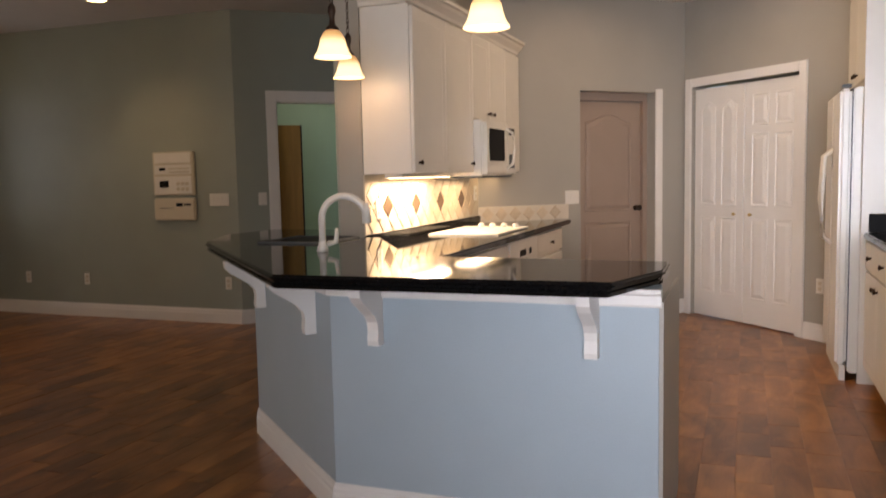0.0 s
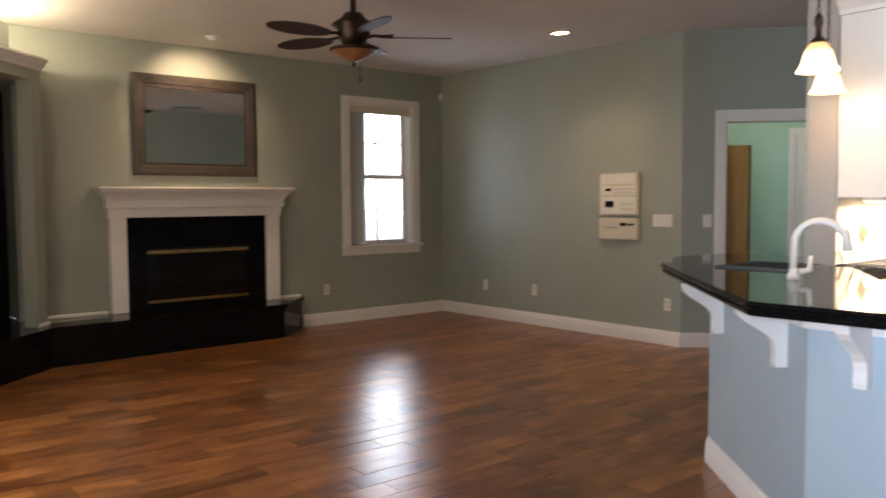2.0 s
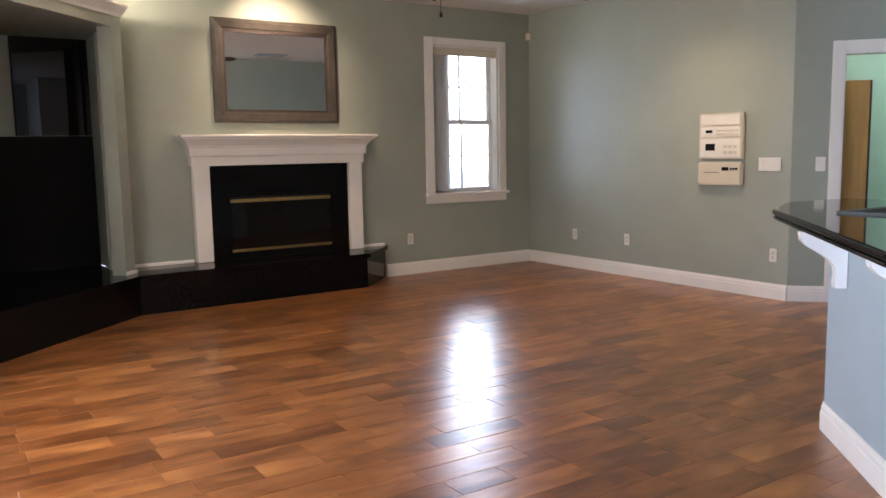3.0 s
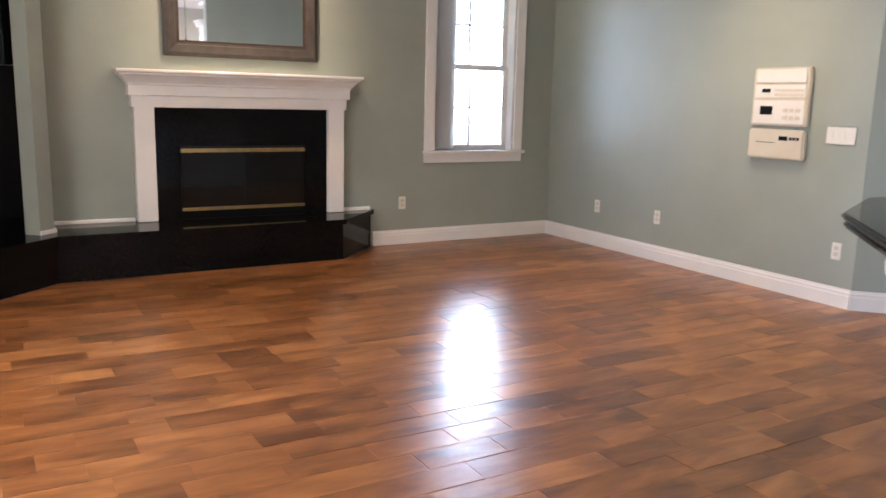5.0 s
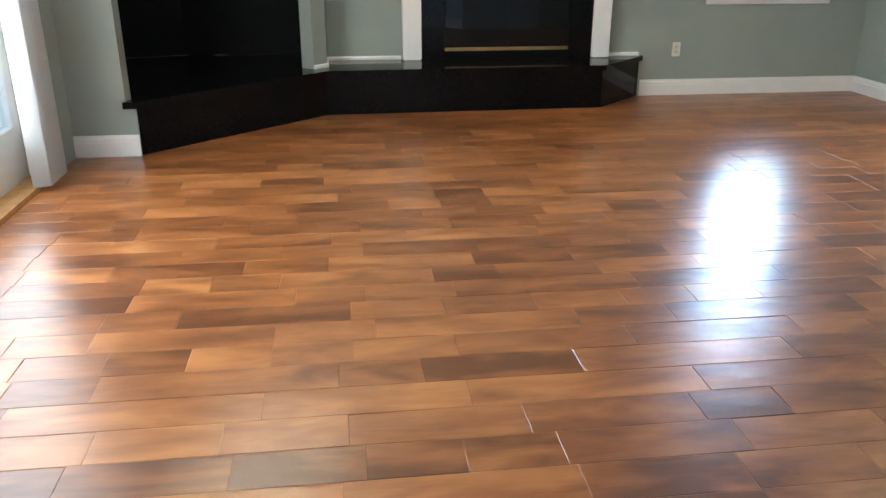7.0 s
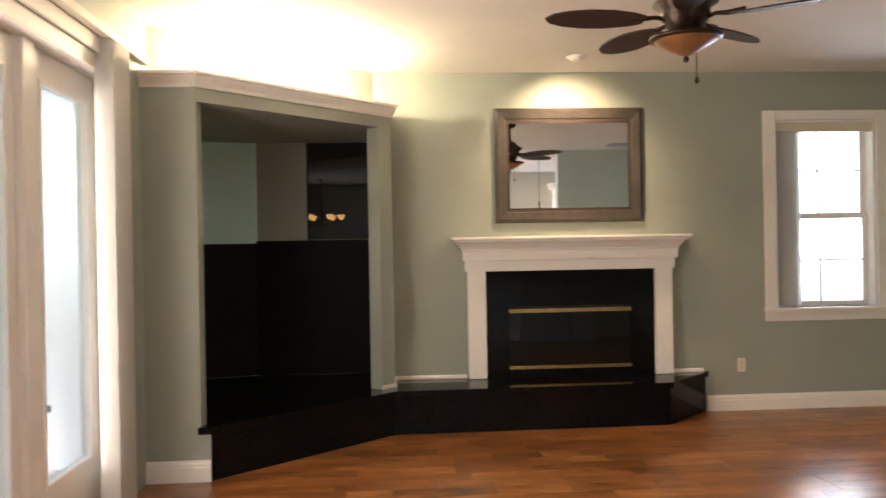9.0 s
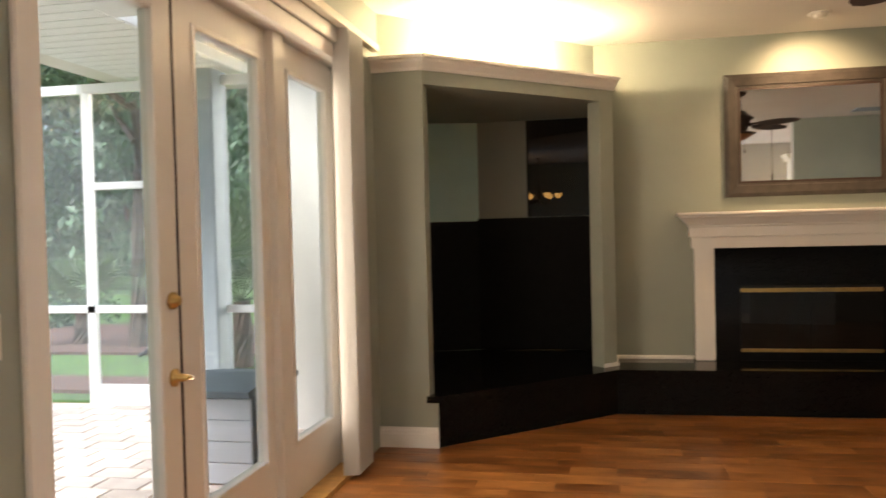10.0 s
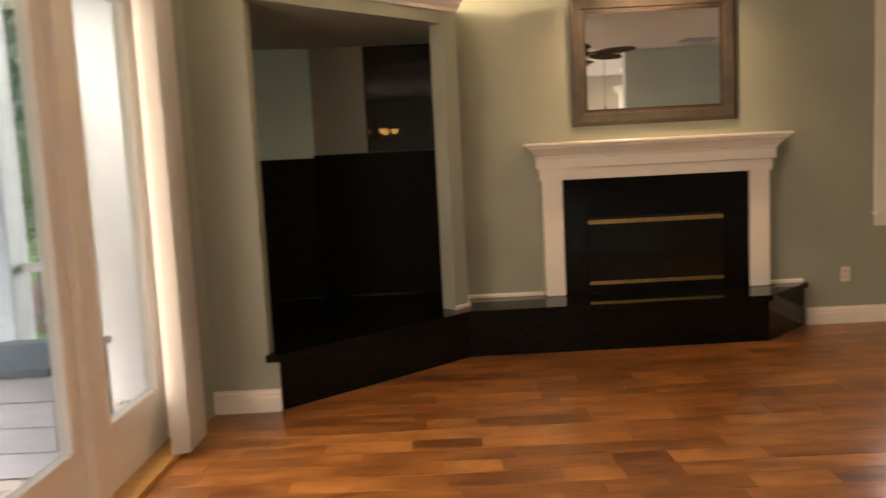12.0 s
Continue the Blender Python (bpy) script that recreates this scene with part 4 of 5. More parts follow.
# refrigerator, cabinet above it, tall panel, and counter along the south wall
fr = thing("refrigerator", "white side-by-side refrigerator with long curved handles", "refrigerator")
part("body", bevel(box(B(), (5.27, -2.84, 0.05), (6.12, -2.17, 1.78)), 0.01), "plastic", fr)
for x0, x1, hxx in ((5.275, 5.68, 5.62), (5.69, 6.115, 5.75)):
    part("door", bevel(box(B(), (x0, -2.165, 0.10), (x1, -2.10, 1.775)), 0.018, 3), "plastic", fr)
    part("handle", tube(B(), [(hxx, -2.10, 1.42), (hxx, -2.05, 1.38), (hxx, -2.035, 1.1), (hxx, -2.05, 0.86), (hxx, -2.10, 0.82)], 0.014), "plastic", fr, "", True)
part("hinge_cover", box(B(), (5.28, -2.16, 1.781), (5.36, -2.11, 1.80)), "dkgrey", fr)
part("kick_grille", box(B(), (5.29, -2.16, 0.0), (6.10, -2.125, 0.095)), "plastic", fr)
part("seal", box(B(), (5.271, -2.1695, 0.10), (6.118, -2.1655, 1.775)), "dkgrey", fr)
flip = pose(0, 0, 0, 0, 0, 180)
cabinet("wall_cabinet", "white cabinet above the refrigerator", -6.14, -5.23, 2.25, 2.845, 1.83, 2.42,
        [(-6.14, 1.83, 0.455, 0.59, (0.40, 0.05)), (-5.685, 1.83, 0.455, 0.59, (0.05, 0.05))], flip)
ep = thing("end_panel", "white tall end panel beside the refrigerator", "panel")
part("panel", bevel(box(B(), (5.225, -2.845, 0.0), (5.245, -2.22, 2.42)), 0.002, 1), "cab", ep)
crn = thing("trim_fridge_crown", "white crown moulding above the refrigerator cabinet", "moulding", kind="structure")
part("moulding", strip(CROWN, 2.421, [(5.16, -2.25), (6.14, -2.25)], [(0, 1)]), "cab", crn)
part("moulding", strip(CROWN, 2.421, [(5.225, -2.845), (5.225, -2.20)], [(-1, 0)]), "cab", crn)
xs = -5.22
for i in range(3):
    w = 0.9
    cabinet("base_cabinet", "white base cabinet with drawers beside the refrigerator", xs, xs + w - 0.003, 2.27, 2.845, 0.10, 0.88,
            [(xs, 0.70, w / 2, 0.17, (w / 4, 0.085)), (xs + w / 2, 0.70, w / 2 - 0.003, 0.17, (w / 4, 0.085)),
             (xs, 0.11, w / 2, 0.58, (w / 2 - 0.05, 0.52)), (xs + w / 2, 0.11, w / 2 - 0.003, 0.58, (0.05, 0.52))], flip)
    xs += w
tp = thing("side_worktop", "black granite worktop with upstand along the south wall", "worktop")
part("slab", bevel(box(B(), (2.48, -2.845, 0.882), (5.222, -2.235, COUNTER)), 0.008), "granite", tp)
part("upstand", bevel(box(B(), (2.48, -2.847, COUNTER + 0.001), (5.222, -2.825, COUNTER + 0.11)), 0.004), "hearthstone", tp)
part("end_upstand", bevel(box(B(), (5.20, -2.824, COUNTER + 0.001), (5.222, -2.26, COUNTER + 0.11)), 0.004), "black", tp)
plate("wall_socket", 0.075, 0.115, pose(5.2245, -2.62, 1.35, 0, 0, -90), "white socket on the tall end panel", 1, "socket")

# pantry bifold doors and taupe door


def casing(parent, m, w, h, c=0.075, t=0.02):
    for lo, hi in (((-c, 0.0), (0.0, h + c)), ((w, 0.0), (w + c, h + c)), ((0.0, h), (w, h + c))):
        bm = bevel(box(B(), (lo[0], -t, lo[1]), (hi[0], -0.0005, hi[1])), 0.005)
        bmesh.ops.transform(bm, matrix=m, verts=bm.verts)
        part("casing", bm, "white", parent)


def panel_door(parent, name, w, h, m, material, panels, t=0.035):
    bm = bevel(box(B(), (0.002, 0.0, 0.01), (w - 0.002, t, h - 0.004)), 0.003, 1)
    bmesh.ops.transform(bm, matrix=m, verts=bm.verts)
    dr = part(name, bm, material, parent)
    for x0, x1, z0, z1, *arch in panels:
        bm = B()
        rs = []
        rise = arch[0] if arch else 0.0
        for k, dep in ((0, 0.0), (0.004, -0.006), (0.010, -0.006), (0.016, 0.0), (0.022, 0.0), (0.05, -0.010)):
            pts = [(x0 + k, z0 + k), (x1 - k, z0 + k)]
            for i in range(9 if arch else 2):
                f = i / (8 if arch else 1)
                pts.append((x1 - k + (x0 - x1 + 2 * k) * f, z1 - k - rise + rise * math.sin(math.pi * f) ** 1.5))
            rs.append([bm.verts.new((x, dep - 0.0008, z)) for x, z in pts])
        for a, b in zip(rs, rs[1:]):
            for i in range(len(a)):
                bm.faces.new((a[i], a[(i + 1) % len(a)], b[(i + 1) % len(a)], b[i]))
        bm.faces.new(rs[-1])
        bmesh.ops.recalc_face_normals(bm, faces=bm.faces)
        bmesh.ops.transform(bm, matrix=m, verts=bm.verts)
        part("raised_panel", bm, material, dr)
    return dr


PM = along((7.55, -1.05), (5.75, -2.85)) @ pose(0.10, 0.0, 0)
# local -y of this frame faces the kitchen
pt = thing("door_2", "pair of white panelled pantry doors, one arched, closed", "door", kind="structure")
casing(pt, PM, 1.18, 2.04)
for i in range(2):
    dr = panel_door(pt, "leaf", 0.585, 2.02, PM @ pose(0.004 + i * 0.588, 0.03, 0.0), "white",
                    [(0.08, 0.26, 1.0, 1.90, 0.05), (0.325, 0.505, 1.0, 1.90, 0.05), (0.08, 0.26, 0.22, 0.90), (0.325, 0.505, 0.22, 0.90)] if i == 0 else
                    [(0.08, 0.26, 1.66, 1.92), (0.325, 0.505, 1.66, 1.92), (0.08, 0.26, 1.0, 1.60), (0.325, 0.505, 1.0, 1.60), (0.08, 0.26, 0.22, 0.90), (0.325, 0.505, 0.22, 0.90)])
    bm = B()
    lathe(bm, [(0, 0), (0.006, 0), (0.006, 0.015), (0.015, 0.022), (0.012, 0.032), (0, 0.034)], seg=14)
    bmesh.ops.transform(bm, matrix=PM @ pose(0.50 if i == 0 else 0.68, 0.03, 0.93, 90, 0, 0), verts=bm.verts)
    part("knob", bm, "brass", dr, "small brass knob", True)
bm = box(B(), (-0.2, 0.6, 0), (1.5, 0.65, 2.5))
bmesh.ops.transform(bm, matrix=PM, verts=bm.verts)
solid("wall_pantry_back", bm, "beige", "back wall of the pantry", "wall")
WM = along((6.055, 0.445), (7.55, -1.05)) @ pose(0.99, 0.0, 0)
td = thing("door_3", "taupe door with arched upper panel in a deep recess, closed", "door", kind="structure")
dr = panel_door(td, "leaf", 0.70, 1.93, WM @ pose(0.045, 0.145, 0.0), "tan", [(0.10, 0.60, 0.96, 1.82, 0.075), (0.10, 0.60, 0.2, 0.86)])
bm = B()
lathe(bm, [(0, 0), (0.026, 0), (0.024, 0.008), (0.010, 0.015), (0.010, 0.035), (0.026, 0.05), (0.024, 0.065), (0, 0.07)], seg=18)
bmesh.ops.transform(bm, matrix=WM @ pose(0.69, 0.145, 0.98, 90, 0, 0), verts=bm.verts)
part("knob", bm, "bronze", dr, "dark bronze door knob", True)
for x0, x1, z0, z1 in ((0.0, 0.045, 0, 2.0), (0.745, 0.79, 0, 2.0), (0.045, 0.745, 1.93, 2.0)):
    bm = box(B(), (x0, 0.11, z0), (x1, 0.158, z1))
    bmesh.ops.transform(bm, matrix=WM, verts=bm.verts)
    part("frame", bm, "tan", td)
bm = bevel(box(B(), (0.79, -0.018, 0.0), (0.865, -0.0005, 2.03)), 0.004)
bmesh.ops.transform(bm, matrix=WM, verts=bm.verts)
part("casing", bm, "white", td)
bm = box(B(), (-0.1, 0.19, 0), (1.0, 0.24, 2.3))
bmesh.ops.transform(bm, matrix=WM, verts=bm.verts)
solid("wall_passage_back", bm, "beige", "wall behind the taupe door", "wall")

# hall beyond the doorway
HM = along(DA, DB)
hall = thing("door_4", "white cased hall doorway, open", "doorway", kind="structure")
casing(hall, HM @ pose(0.37, 0, 0), 0.80, 2.01, 0.09)
for lo, hi in (((0.37, 0.0), (0.382, 2.01)), ((1.158, 0.0), (1.17, 2.01)), ((0.382, 1.998), (1.158, 2.01))):
    bm = box(B(), (lo[0], 0.0005, lo[1]), (hi[0], 0.1395, hi[1]))
    bmesh.ops.transform(bm, matrix=HM, verts=bm.verts)
    part("jamb", bm, "white", hall)
for nm, lo, hi in (("wall_hall_back", (-1.2, 2.0), (3.2, 2.1)), ("wall_hall_side", (-0.16, 0.165), (-0.04, 2.0)), ("wall_hall_far", (2.4, 0.165), (2.5, 2.0))):
    bm = box(B(), (lo[0], lo[1], 0), (hi[0], hi[1], CEIL))
    bmesh.ops.transform(bm, matrix=HM, verts=bm.verts)
    solid(nm, bm, "mint", "mint green painted hall wall", "wall")
cup = thing("tall_cupboard", "honey wood tall cupboard door in the hall", "cupboard", HM)
part("side", bevel(box(B(), (0.30, 0.60, 0.0), (0.72, 0.64, 1.83)), 0.004), "oakdoor", cup)
part("edge", box(B(), (0.721, 0.598, 0.0), (0.735, 0.645, 1.83)), "dkwood", cup)
wdr = thing("door_5", "white arched-panel door in the hall", "door", kind="structure")
panel_door(wdr, "leaf", 0.76, 2.03, HM @ pose(1.55, 1.955, 0), "white", [(0.12, 0.64, 1.0, 1.88), (0.12, 0.64, 0.2, 0.9)])
casing(wdr, HM @ pose(1.55, 1.999, 0), 0.76, 2.03, 0.07)
lamp("hall_lamp", "POINT", 13, (1.0, 0.92, 0.78), HM @ pose(1.35, 0.55, 2.5), 0.1)

solid("wall_chase", box(B(), (4.55, 0.20, 2.34), (4.95, 0.443, CEIL - 0.001)), "beige", "beige boxed-in duct above the wall cabinets", "duct")

# ---- lamps and ceiling fixtures ----


def pendant(x, y, z):
    """A bell-shaped amber glass pendant on a chain; z is the rim's height."""
    t = thing("pendant_light", "bell-shaped amber glass pendant on a bronze chain, lit", "pendant lamp", pose(x, y, z), "pendants over the peninsula")
    prof = [(0.082, 0.0), (0.080, 0.008), (0.068, 0.025), (0.060, 0.05), (0.053, 0.08), (0.040, 0.105), (0.026, 0.118), (0.024, 0.116), (0.036, 0.102), (0.050, 0.078), (0.057, 0.05), (0.065, 0.024), (0.078, 0.004)]
    bm = B()
    rings = []
    for r, zz in prof:
        rings.append([bm.verts.new((r * math.cos(i * math.pi / 14), r * math.sin(i * math.pi / 14), zz)) for i in range(28)])
    for a, b in zip(rings, rings[1:] + rings[:1]):
        for i in range(28):
            bm.faces.new((a[i], a[(i + 1) % 28], b[(i + 1) % 28], b[i]))
    part("shade", bm, "shade", t, "amber glass shade", True)
    bm = B()
    lathe(bm, [(0.0, 0.112), (0.03, 0.112), (0.030, 0.125), (0.014, 0.14), (0.011, 0.17), (0.018, 0.195), (0.016, 0.215), (0.006, 0.235), (0.0, 0.235)], seg=16)
    part("fitter", bm, "bronze", t, "", True)
    bm = B()
    lathe(bm, [(0, 0.04), (0.018, 0.045), (0.024, 0.07), (0.012, 0.10), (0, 0.11)], seg=14)
    part("bulb", bm, "glow", t, "", True)
    bm = B()
    zz, i = 0.235, 0
    while z + zz < CEIL - 0.05:
        ring = []
        for k in range(9):
            a = 2 * math.pi * k / 8
            u, v = 0.007 * math.cos(a), 0.016 * math.sin(a)
            ring.append((u if i % 2 else 0, 0 if i % 2 else u, zz + v + 0.012))
        tube(bm, ring, 0.0022, 6)
        zz += 0.025
        i += 1
    part("chain", bm, "bronze", t)
    bm = B()
    lathe(bm, [(0, CEIL - z - 0.035), (0.02, CEIL - z - 0.035), (0.06, CEIL - z - 0.012), (0.062, CEIL - z - 0.001), (0, CEIL - z - 0.001)], seg=20)
    part("canopy", bm, "bronze", t, "", True)
    lamp("pendant_lamp", "POINT", 2.0, WARM, pose(x, y, z - 0.02), 0.04)
    return t


pendant(3.063, 0.115, 1.83)
pendant(2.60, -0.73, 1.812)
pendant(3.75, 0.39, 1.83)

# ceiling fan
fan = thing("ceiling_fan", "dark bronze ceiling fan with leaf-shaped blades and amber bowl", "ceiling fan", pose(2.885, 3.2, -0.05))
bm = B()
lathe(bm, [(0, 2.796), (0.018, 2.796), (0.018, 2.76), (0.018, 2.73), (0.02, 2.72), (0.02, 2.655), (0.06, 2.645), (0.085, 2.61), (0.145, 2.572), (0.15, 2.56), (0.11, 2.535), (0.115, 2.50), (0.09, 2.465), (0.075, 2.43), (0.06, 2.415), (0, 2.415)], seg=28)
part("motor", bm, "bronze", fan, "", True)
part("canopy", lathe(B(), [(0, 2.849), (0.078, 2.849), (0.074, 2.825), (0.045, 2.800), (0.02, 2.795), (0, 2.795)], seg=24), "bronze", fan, "", True)
bm = B()
lathe(bm, [(0.0, 2.318), (0.02, 2.32), (0.075, 2.345), (0.125, 2.375), (0.15, 2.392), (0.152, 2.40), (0.0, 2.402)], seg=28)
part("bowl", bm, "bowl", fan, "amber glass bowl, unlit", True)
bm = B()
lathe(bm, [(0.151, 2.389), (0.166, 2.395), (0.168, 2.406), (0.15, 2.412), (0.06, 2.416)], seg=28)
part("rim", bm, "bronze", fan, "", True)
part("finial", lathe(B(), [(0, 2.285), (0.012, 2.292), (0.014, 2.305), (0.006, 2.318), (0, 2.319)], seg=12), "bronze", fan, "", True)
part("pull_chain", tube(B(), [(0.05, 0, 2.40), (0.05, 0, 2.22)], 0.0025, 6), "bronze", fan)
part("pull_knob", lathe(B(), [(0, 2.185), (0.011, 2.195), (0.011, 2.21), (0.004, 2.222), (0, 2.222)], (0.05, 0, 0), 10), "bronze", fan, "", True)
for k in range(5):
    a = k * 72 + 38
    m = pose(0, 0, 2.485, 0, 0, a) @ pose(0, 0, 0, 11, 0, 0)
    bm = B()
    lo, hi = [], []
    outline = [(0.20, 0.035), (0.26, 0.062), (0.36, 0.085), (0.47, 0.088), (0.57, 0.072), (0.64, 0.042), (0.67, 0.0)]
    pts = outline + [(u, -v) for u, v in outline[-2::-1]]
    for u, v in pts:
        lo.append(bm.verts.new((u, v, -0.004)))
        hi.append(bm.verts.new((u, v, 0.004)))
    bm.faces.new(lo[::-1])
    bm.faces.new(hi)
    for i in range(len(pts)):
        j = (i + 1) % len(pts)
        bm.faces.new((lo[i], lo[j], hi[j], hi[i]))
    bmesh.ops.recalc_face_normals(bm, faces=bm.faces)
    bmesh.ops.transform(bm, matrix=m, verts=bm.verts)
    bl = part("blade", bm, "dkwood", fan)
    bm = B()
    tube(bm, [(0.09, 0, 0.0), (0.14, 0, 0.012), (0.19, 0, 0.006), (0.27, 0, 0.008)], [0.012, 0.010, 0.012, 0.016], 8)
    bmesh.ops.transform(bm, matrix=m, verts=bm.verts)
    part("blade_iron", bm, "bronze", bl, "", True)

# recessed lights


def downlight(x, y, on, label):
    t = thing("recessed_light", label, "recessed light", pose(x, y, CEIL))
    bm = B()
    lathe(bm, [(0.075, -0.001), (0.10, -0.001), (0.10, -0.008), (0.078, -0.010), (0.075, -0.004)], seg=28)
    part("ring", bm, "white", t, "", True)
    part("lens", lathe(B(), [(0, -0.004), (0.074, -0.004), (0.074, -0.001), (0, -0.001)], seg=24), "glow" if on else "plastic", t)
    return t


downlight(5.22, 3.42, True, "round white recessed ceiling light, lit")
rl = lamp("recessed_lamp", "SPOT", 36, WARM, pose(5.22, 3.42, CEIL - 0.03), 0.06)
rl.data.spot_size, rl.data.spot_blend = radians(125), 1.0
eye = thing("recessed_light", "small white eyeball spotlight aimed at the mantel, lit", "recessed light", pose(2.90, 5.45, CEIL))
part("ring", lathe(B(), [(0.05, -0.001), (0.075, -0.001), (0.075, -0.008), (0.05, -0.012)], seg=24), "white", eye, "", True)
bm = B()
lathe(bm, [(0, -0.001), (0.05, -0.001), (0.05, -0.02), (0.035, -0.035), (0, -0.036)], seg=20)
part("eyeball", bm, "plastic", eye, "", True)
sp = lamp("eyeball_lamp", "SPOT", 48, WARM, look((2.90, 5.45, CEIL - 0.05), (2.93, 5.9, 2.25)), 0.03)
sp.data.spot_size, sp.data.spot_blend = radians(112), 1.0

# uplights on the ledge over the niche
for k in range(3):
    p = Vector((0.52 + 0.27 * k, 4.84 + 0.26 * k, 2.456))
    up = thing("ledge_uplight", "warm uplight strip hidden on the niche ledge, lit", "lamp", Matrix.Translation(p), "ledge uplights")
    part("base", bevel(box(B(), (-0.08, -0.03, 0.0), (0.08, 0.03, 0.02), pose(0, 0, 0, 0, 0, 43)), 0.003), "plastic", up)
    part("tube", box(B(), (-0.075, -0.012, 0.021), (0.075, 0.012, 0.035), pose(0, 0, 0, 0, 0, 43)), "glow", up)
    lamp("ledge_lamp", "POINT", 17, (1.0, 0.82, 0.53), Matrix.Translation(p + Vector((0, 0, 0.06))), 0.05)

# kitchen ceiling light box and air vent
kl = thing("kitchen_ceiling_light", "large fluorescent ceiling light box with white frame, lit", "ceiling light")
kx0, kx1, ky0, ky1 = 4.55, 6.45, -1.82, -0.42
fw = 0.07
for lo, hi in (((kx0 - fw, ky0 - fw), (kx1 + fw, ky0)), ((kx0 - fw, ky1), (kx1 + fw, ky1 + fw)), ((kx0 - fw, ky0), (kx0, ky1)), ((kx1, ky0), (kx1 + fw, ky1))):
    part("frame", bevel(box(B(), (lo[0], lo[1], CEIL - 0.045), (hi[0], hi[1], CEIL - 0.001)), 0.006), "white", kl)
n = 4
for i in range(n):
    x0 = kx0 + (kx1 - kx0) * i / n
    part("diffuser", box(B(), (x0 + 0.012, ky0 + 0.002, CEIL - 0.025), (x0 + (kx1 - kx0) / n - 0.012, ky1 - 0.002, CEIL - 0.012)), "panel", kl)
    if i:
        part("bar", box(B(), (x0 - 0.012, ky0, CEIL - 0.035), (x0 + 0.012, ky1, CEIL - 0.002)), "ivory", kl)
lamp("kitchen_lamp", "AREA", 12, (1.0, 0.75, 0.47), pose((kx0 + kx1) / 2, (ky0 + ky1) / 2, CEIL - 0.05), 1.8, 1.3)
vent = thing("ceiling_vent", "grey metal air vent in the ceiling", "air vent", pose(4.80, 1.28, CEIL))
for lo, hi in (((-.22, -.16), (.22, -.13)), ((-.22, .13), (.22, .16)), ((-.22, -.13), (-.19, .13)), ((.19, -.13), (.22, .13))):
    part("frame", box(B(), (lo[0], lo[1], -0.012), (hi[0], hi[1], -0.001)), "greyblue", vent)
for i in range(9):
    part("slat", box(B(), (-0.19, -0.012, -0.001), (0.19, 0.012, 0.001), pose(0, -0.115 + i * 0.029, -0.009, 35, 0, 0)), "greyblue", vent)

# chandelier over the dining nook
ch = thing("chandelier", "bronze chandelier with amber glass cups over the dining nook, lit", "chandelier", pose(0.1, -3.1, 0))
part("stem", lathe(B(), [(0, 1.86), (0.02, 1.87), (0.05, 1.92), (0.03, 1.98), (0.06, 2.05), (0.03, 2.15), (0.012, 2.3), (0.012, 2.76), (0.06, 2.79), (0.06, 2.799), (0, 2.799)], seg=18), "bronze", ch, "", True)
for k in range(6):
    a = k * math.pi / 3
    c, s_ = math.cos(a), math.sin(a)
    part("arm", tube(B(), [(0.03 * c, 0.03 * s_, 1.95), (0.18 * c, 0.18 * s_, 1.87), (0.34 * c, 0.34 * s_, 1.89), (0.40 * c, 0.40 * s_, 1.97)], 0.012, 8), "bronze", ch, "", True)
    part("cup", lathe(B(), [(0.0, 1.98), (0.035, 1.985), (0.06, 2.02), (0.075, 2.08), (0.07, 2.08), (0.05, 2.02), (0, 1.995)], (0.40 * c, 0.40 * s_, 0), 16), "cupglow", ch, "", True)

lamp("chandelier_lamp", "POINT", 60, WARM, pose(0.1, -3.1, 2.12), 0.03)

# nook window
nw = thing("window_2", "wide white window in the dining nook", "window", kind="structure")
for y0, y1, z0, z1 in ((-3.75, -3.69, 0.65, 2.35), (-1.21, -1.15, 0.65, 2.35), (-3.69, -1.21, 0.65, 0.71), (-3.69, -1.21, 2.29, 2.35), (-2.88, -2.84, 0.71, 2.29), (-2.06, -2.02, 0.71, 2.29)):
    part("window_frame", box(B(), (-2.92, y0, z0), (-2.86, y1, z1)), "white", nw)
p = part("pane", box(B(), (-2.892, -3.69, 0.71), (-2.888, -1.21, 2.29)), "glass", nw)
p.visible_shadow = False

# ---- lanai and garden ----
bm = B()
box(bm, (-900, -900, -0.6), (900, 900, -0.16))
ground = solid("ground", bm, "lawn", "mown green lawn", "lawn")
lan = solid("pavement", prism(B(), [(-4.6, 0.23), (-0.165, 0.23), (-0.165, 5.7), (-4.6, 5.7)], -0.16, -0.045), "grout", "pale concrete paver floor of the screened porch", "pavement")
PVL, PVW = 0.29, 0.19
pm = bpy.data.meshes.new("paver")
e = 0.006
vv = [(0, 0, 0), (PVL - e, 0, 0), (PVL - e, PVW - e, 0), (0, PVW - e, 0), (e, e, 0.02), (PVL - 2 * e, e, 0.02), (PVL - 2 * e, PVW - 2 * e, 0.02), (e, PVW - 2 * e, 0.02)]
pm.from_pydata(vv, [], [(4, 5, 6, 7), (0, 1, 5, 4), (1, 2, 6, 5), (2, 3, 7, 6), (3, 0, 4, 7)])
pm.materials.append(M["paver"])
j, y, n = 0, 2.0, 0
while y < 5.6:
    x = -3.75 + (j % 2) * PVL / 2
    while x < -0.5 and n < 300:
        o = new("paver", pm)
        o.parent = lan
        o.location = (x, y, -0.045)
        n += 1
        x += PVL
    y += PVW
    j += 1
rest_v, rest_f = [], []
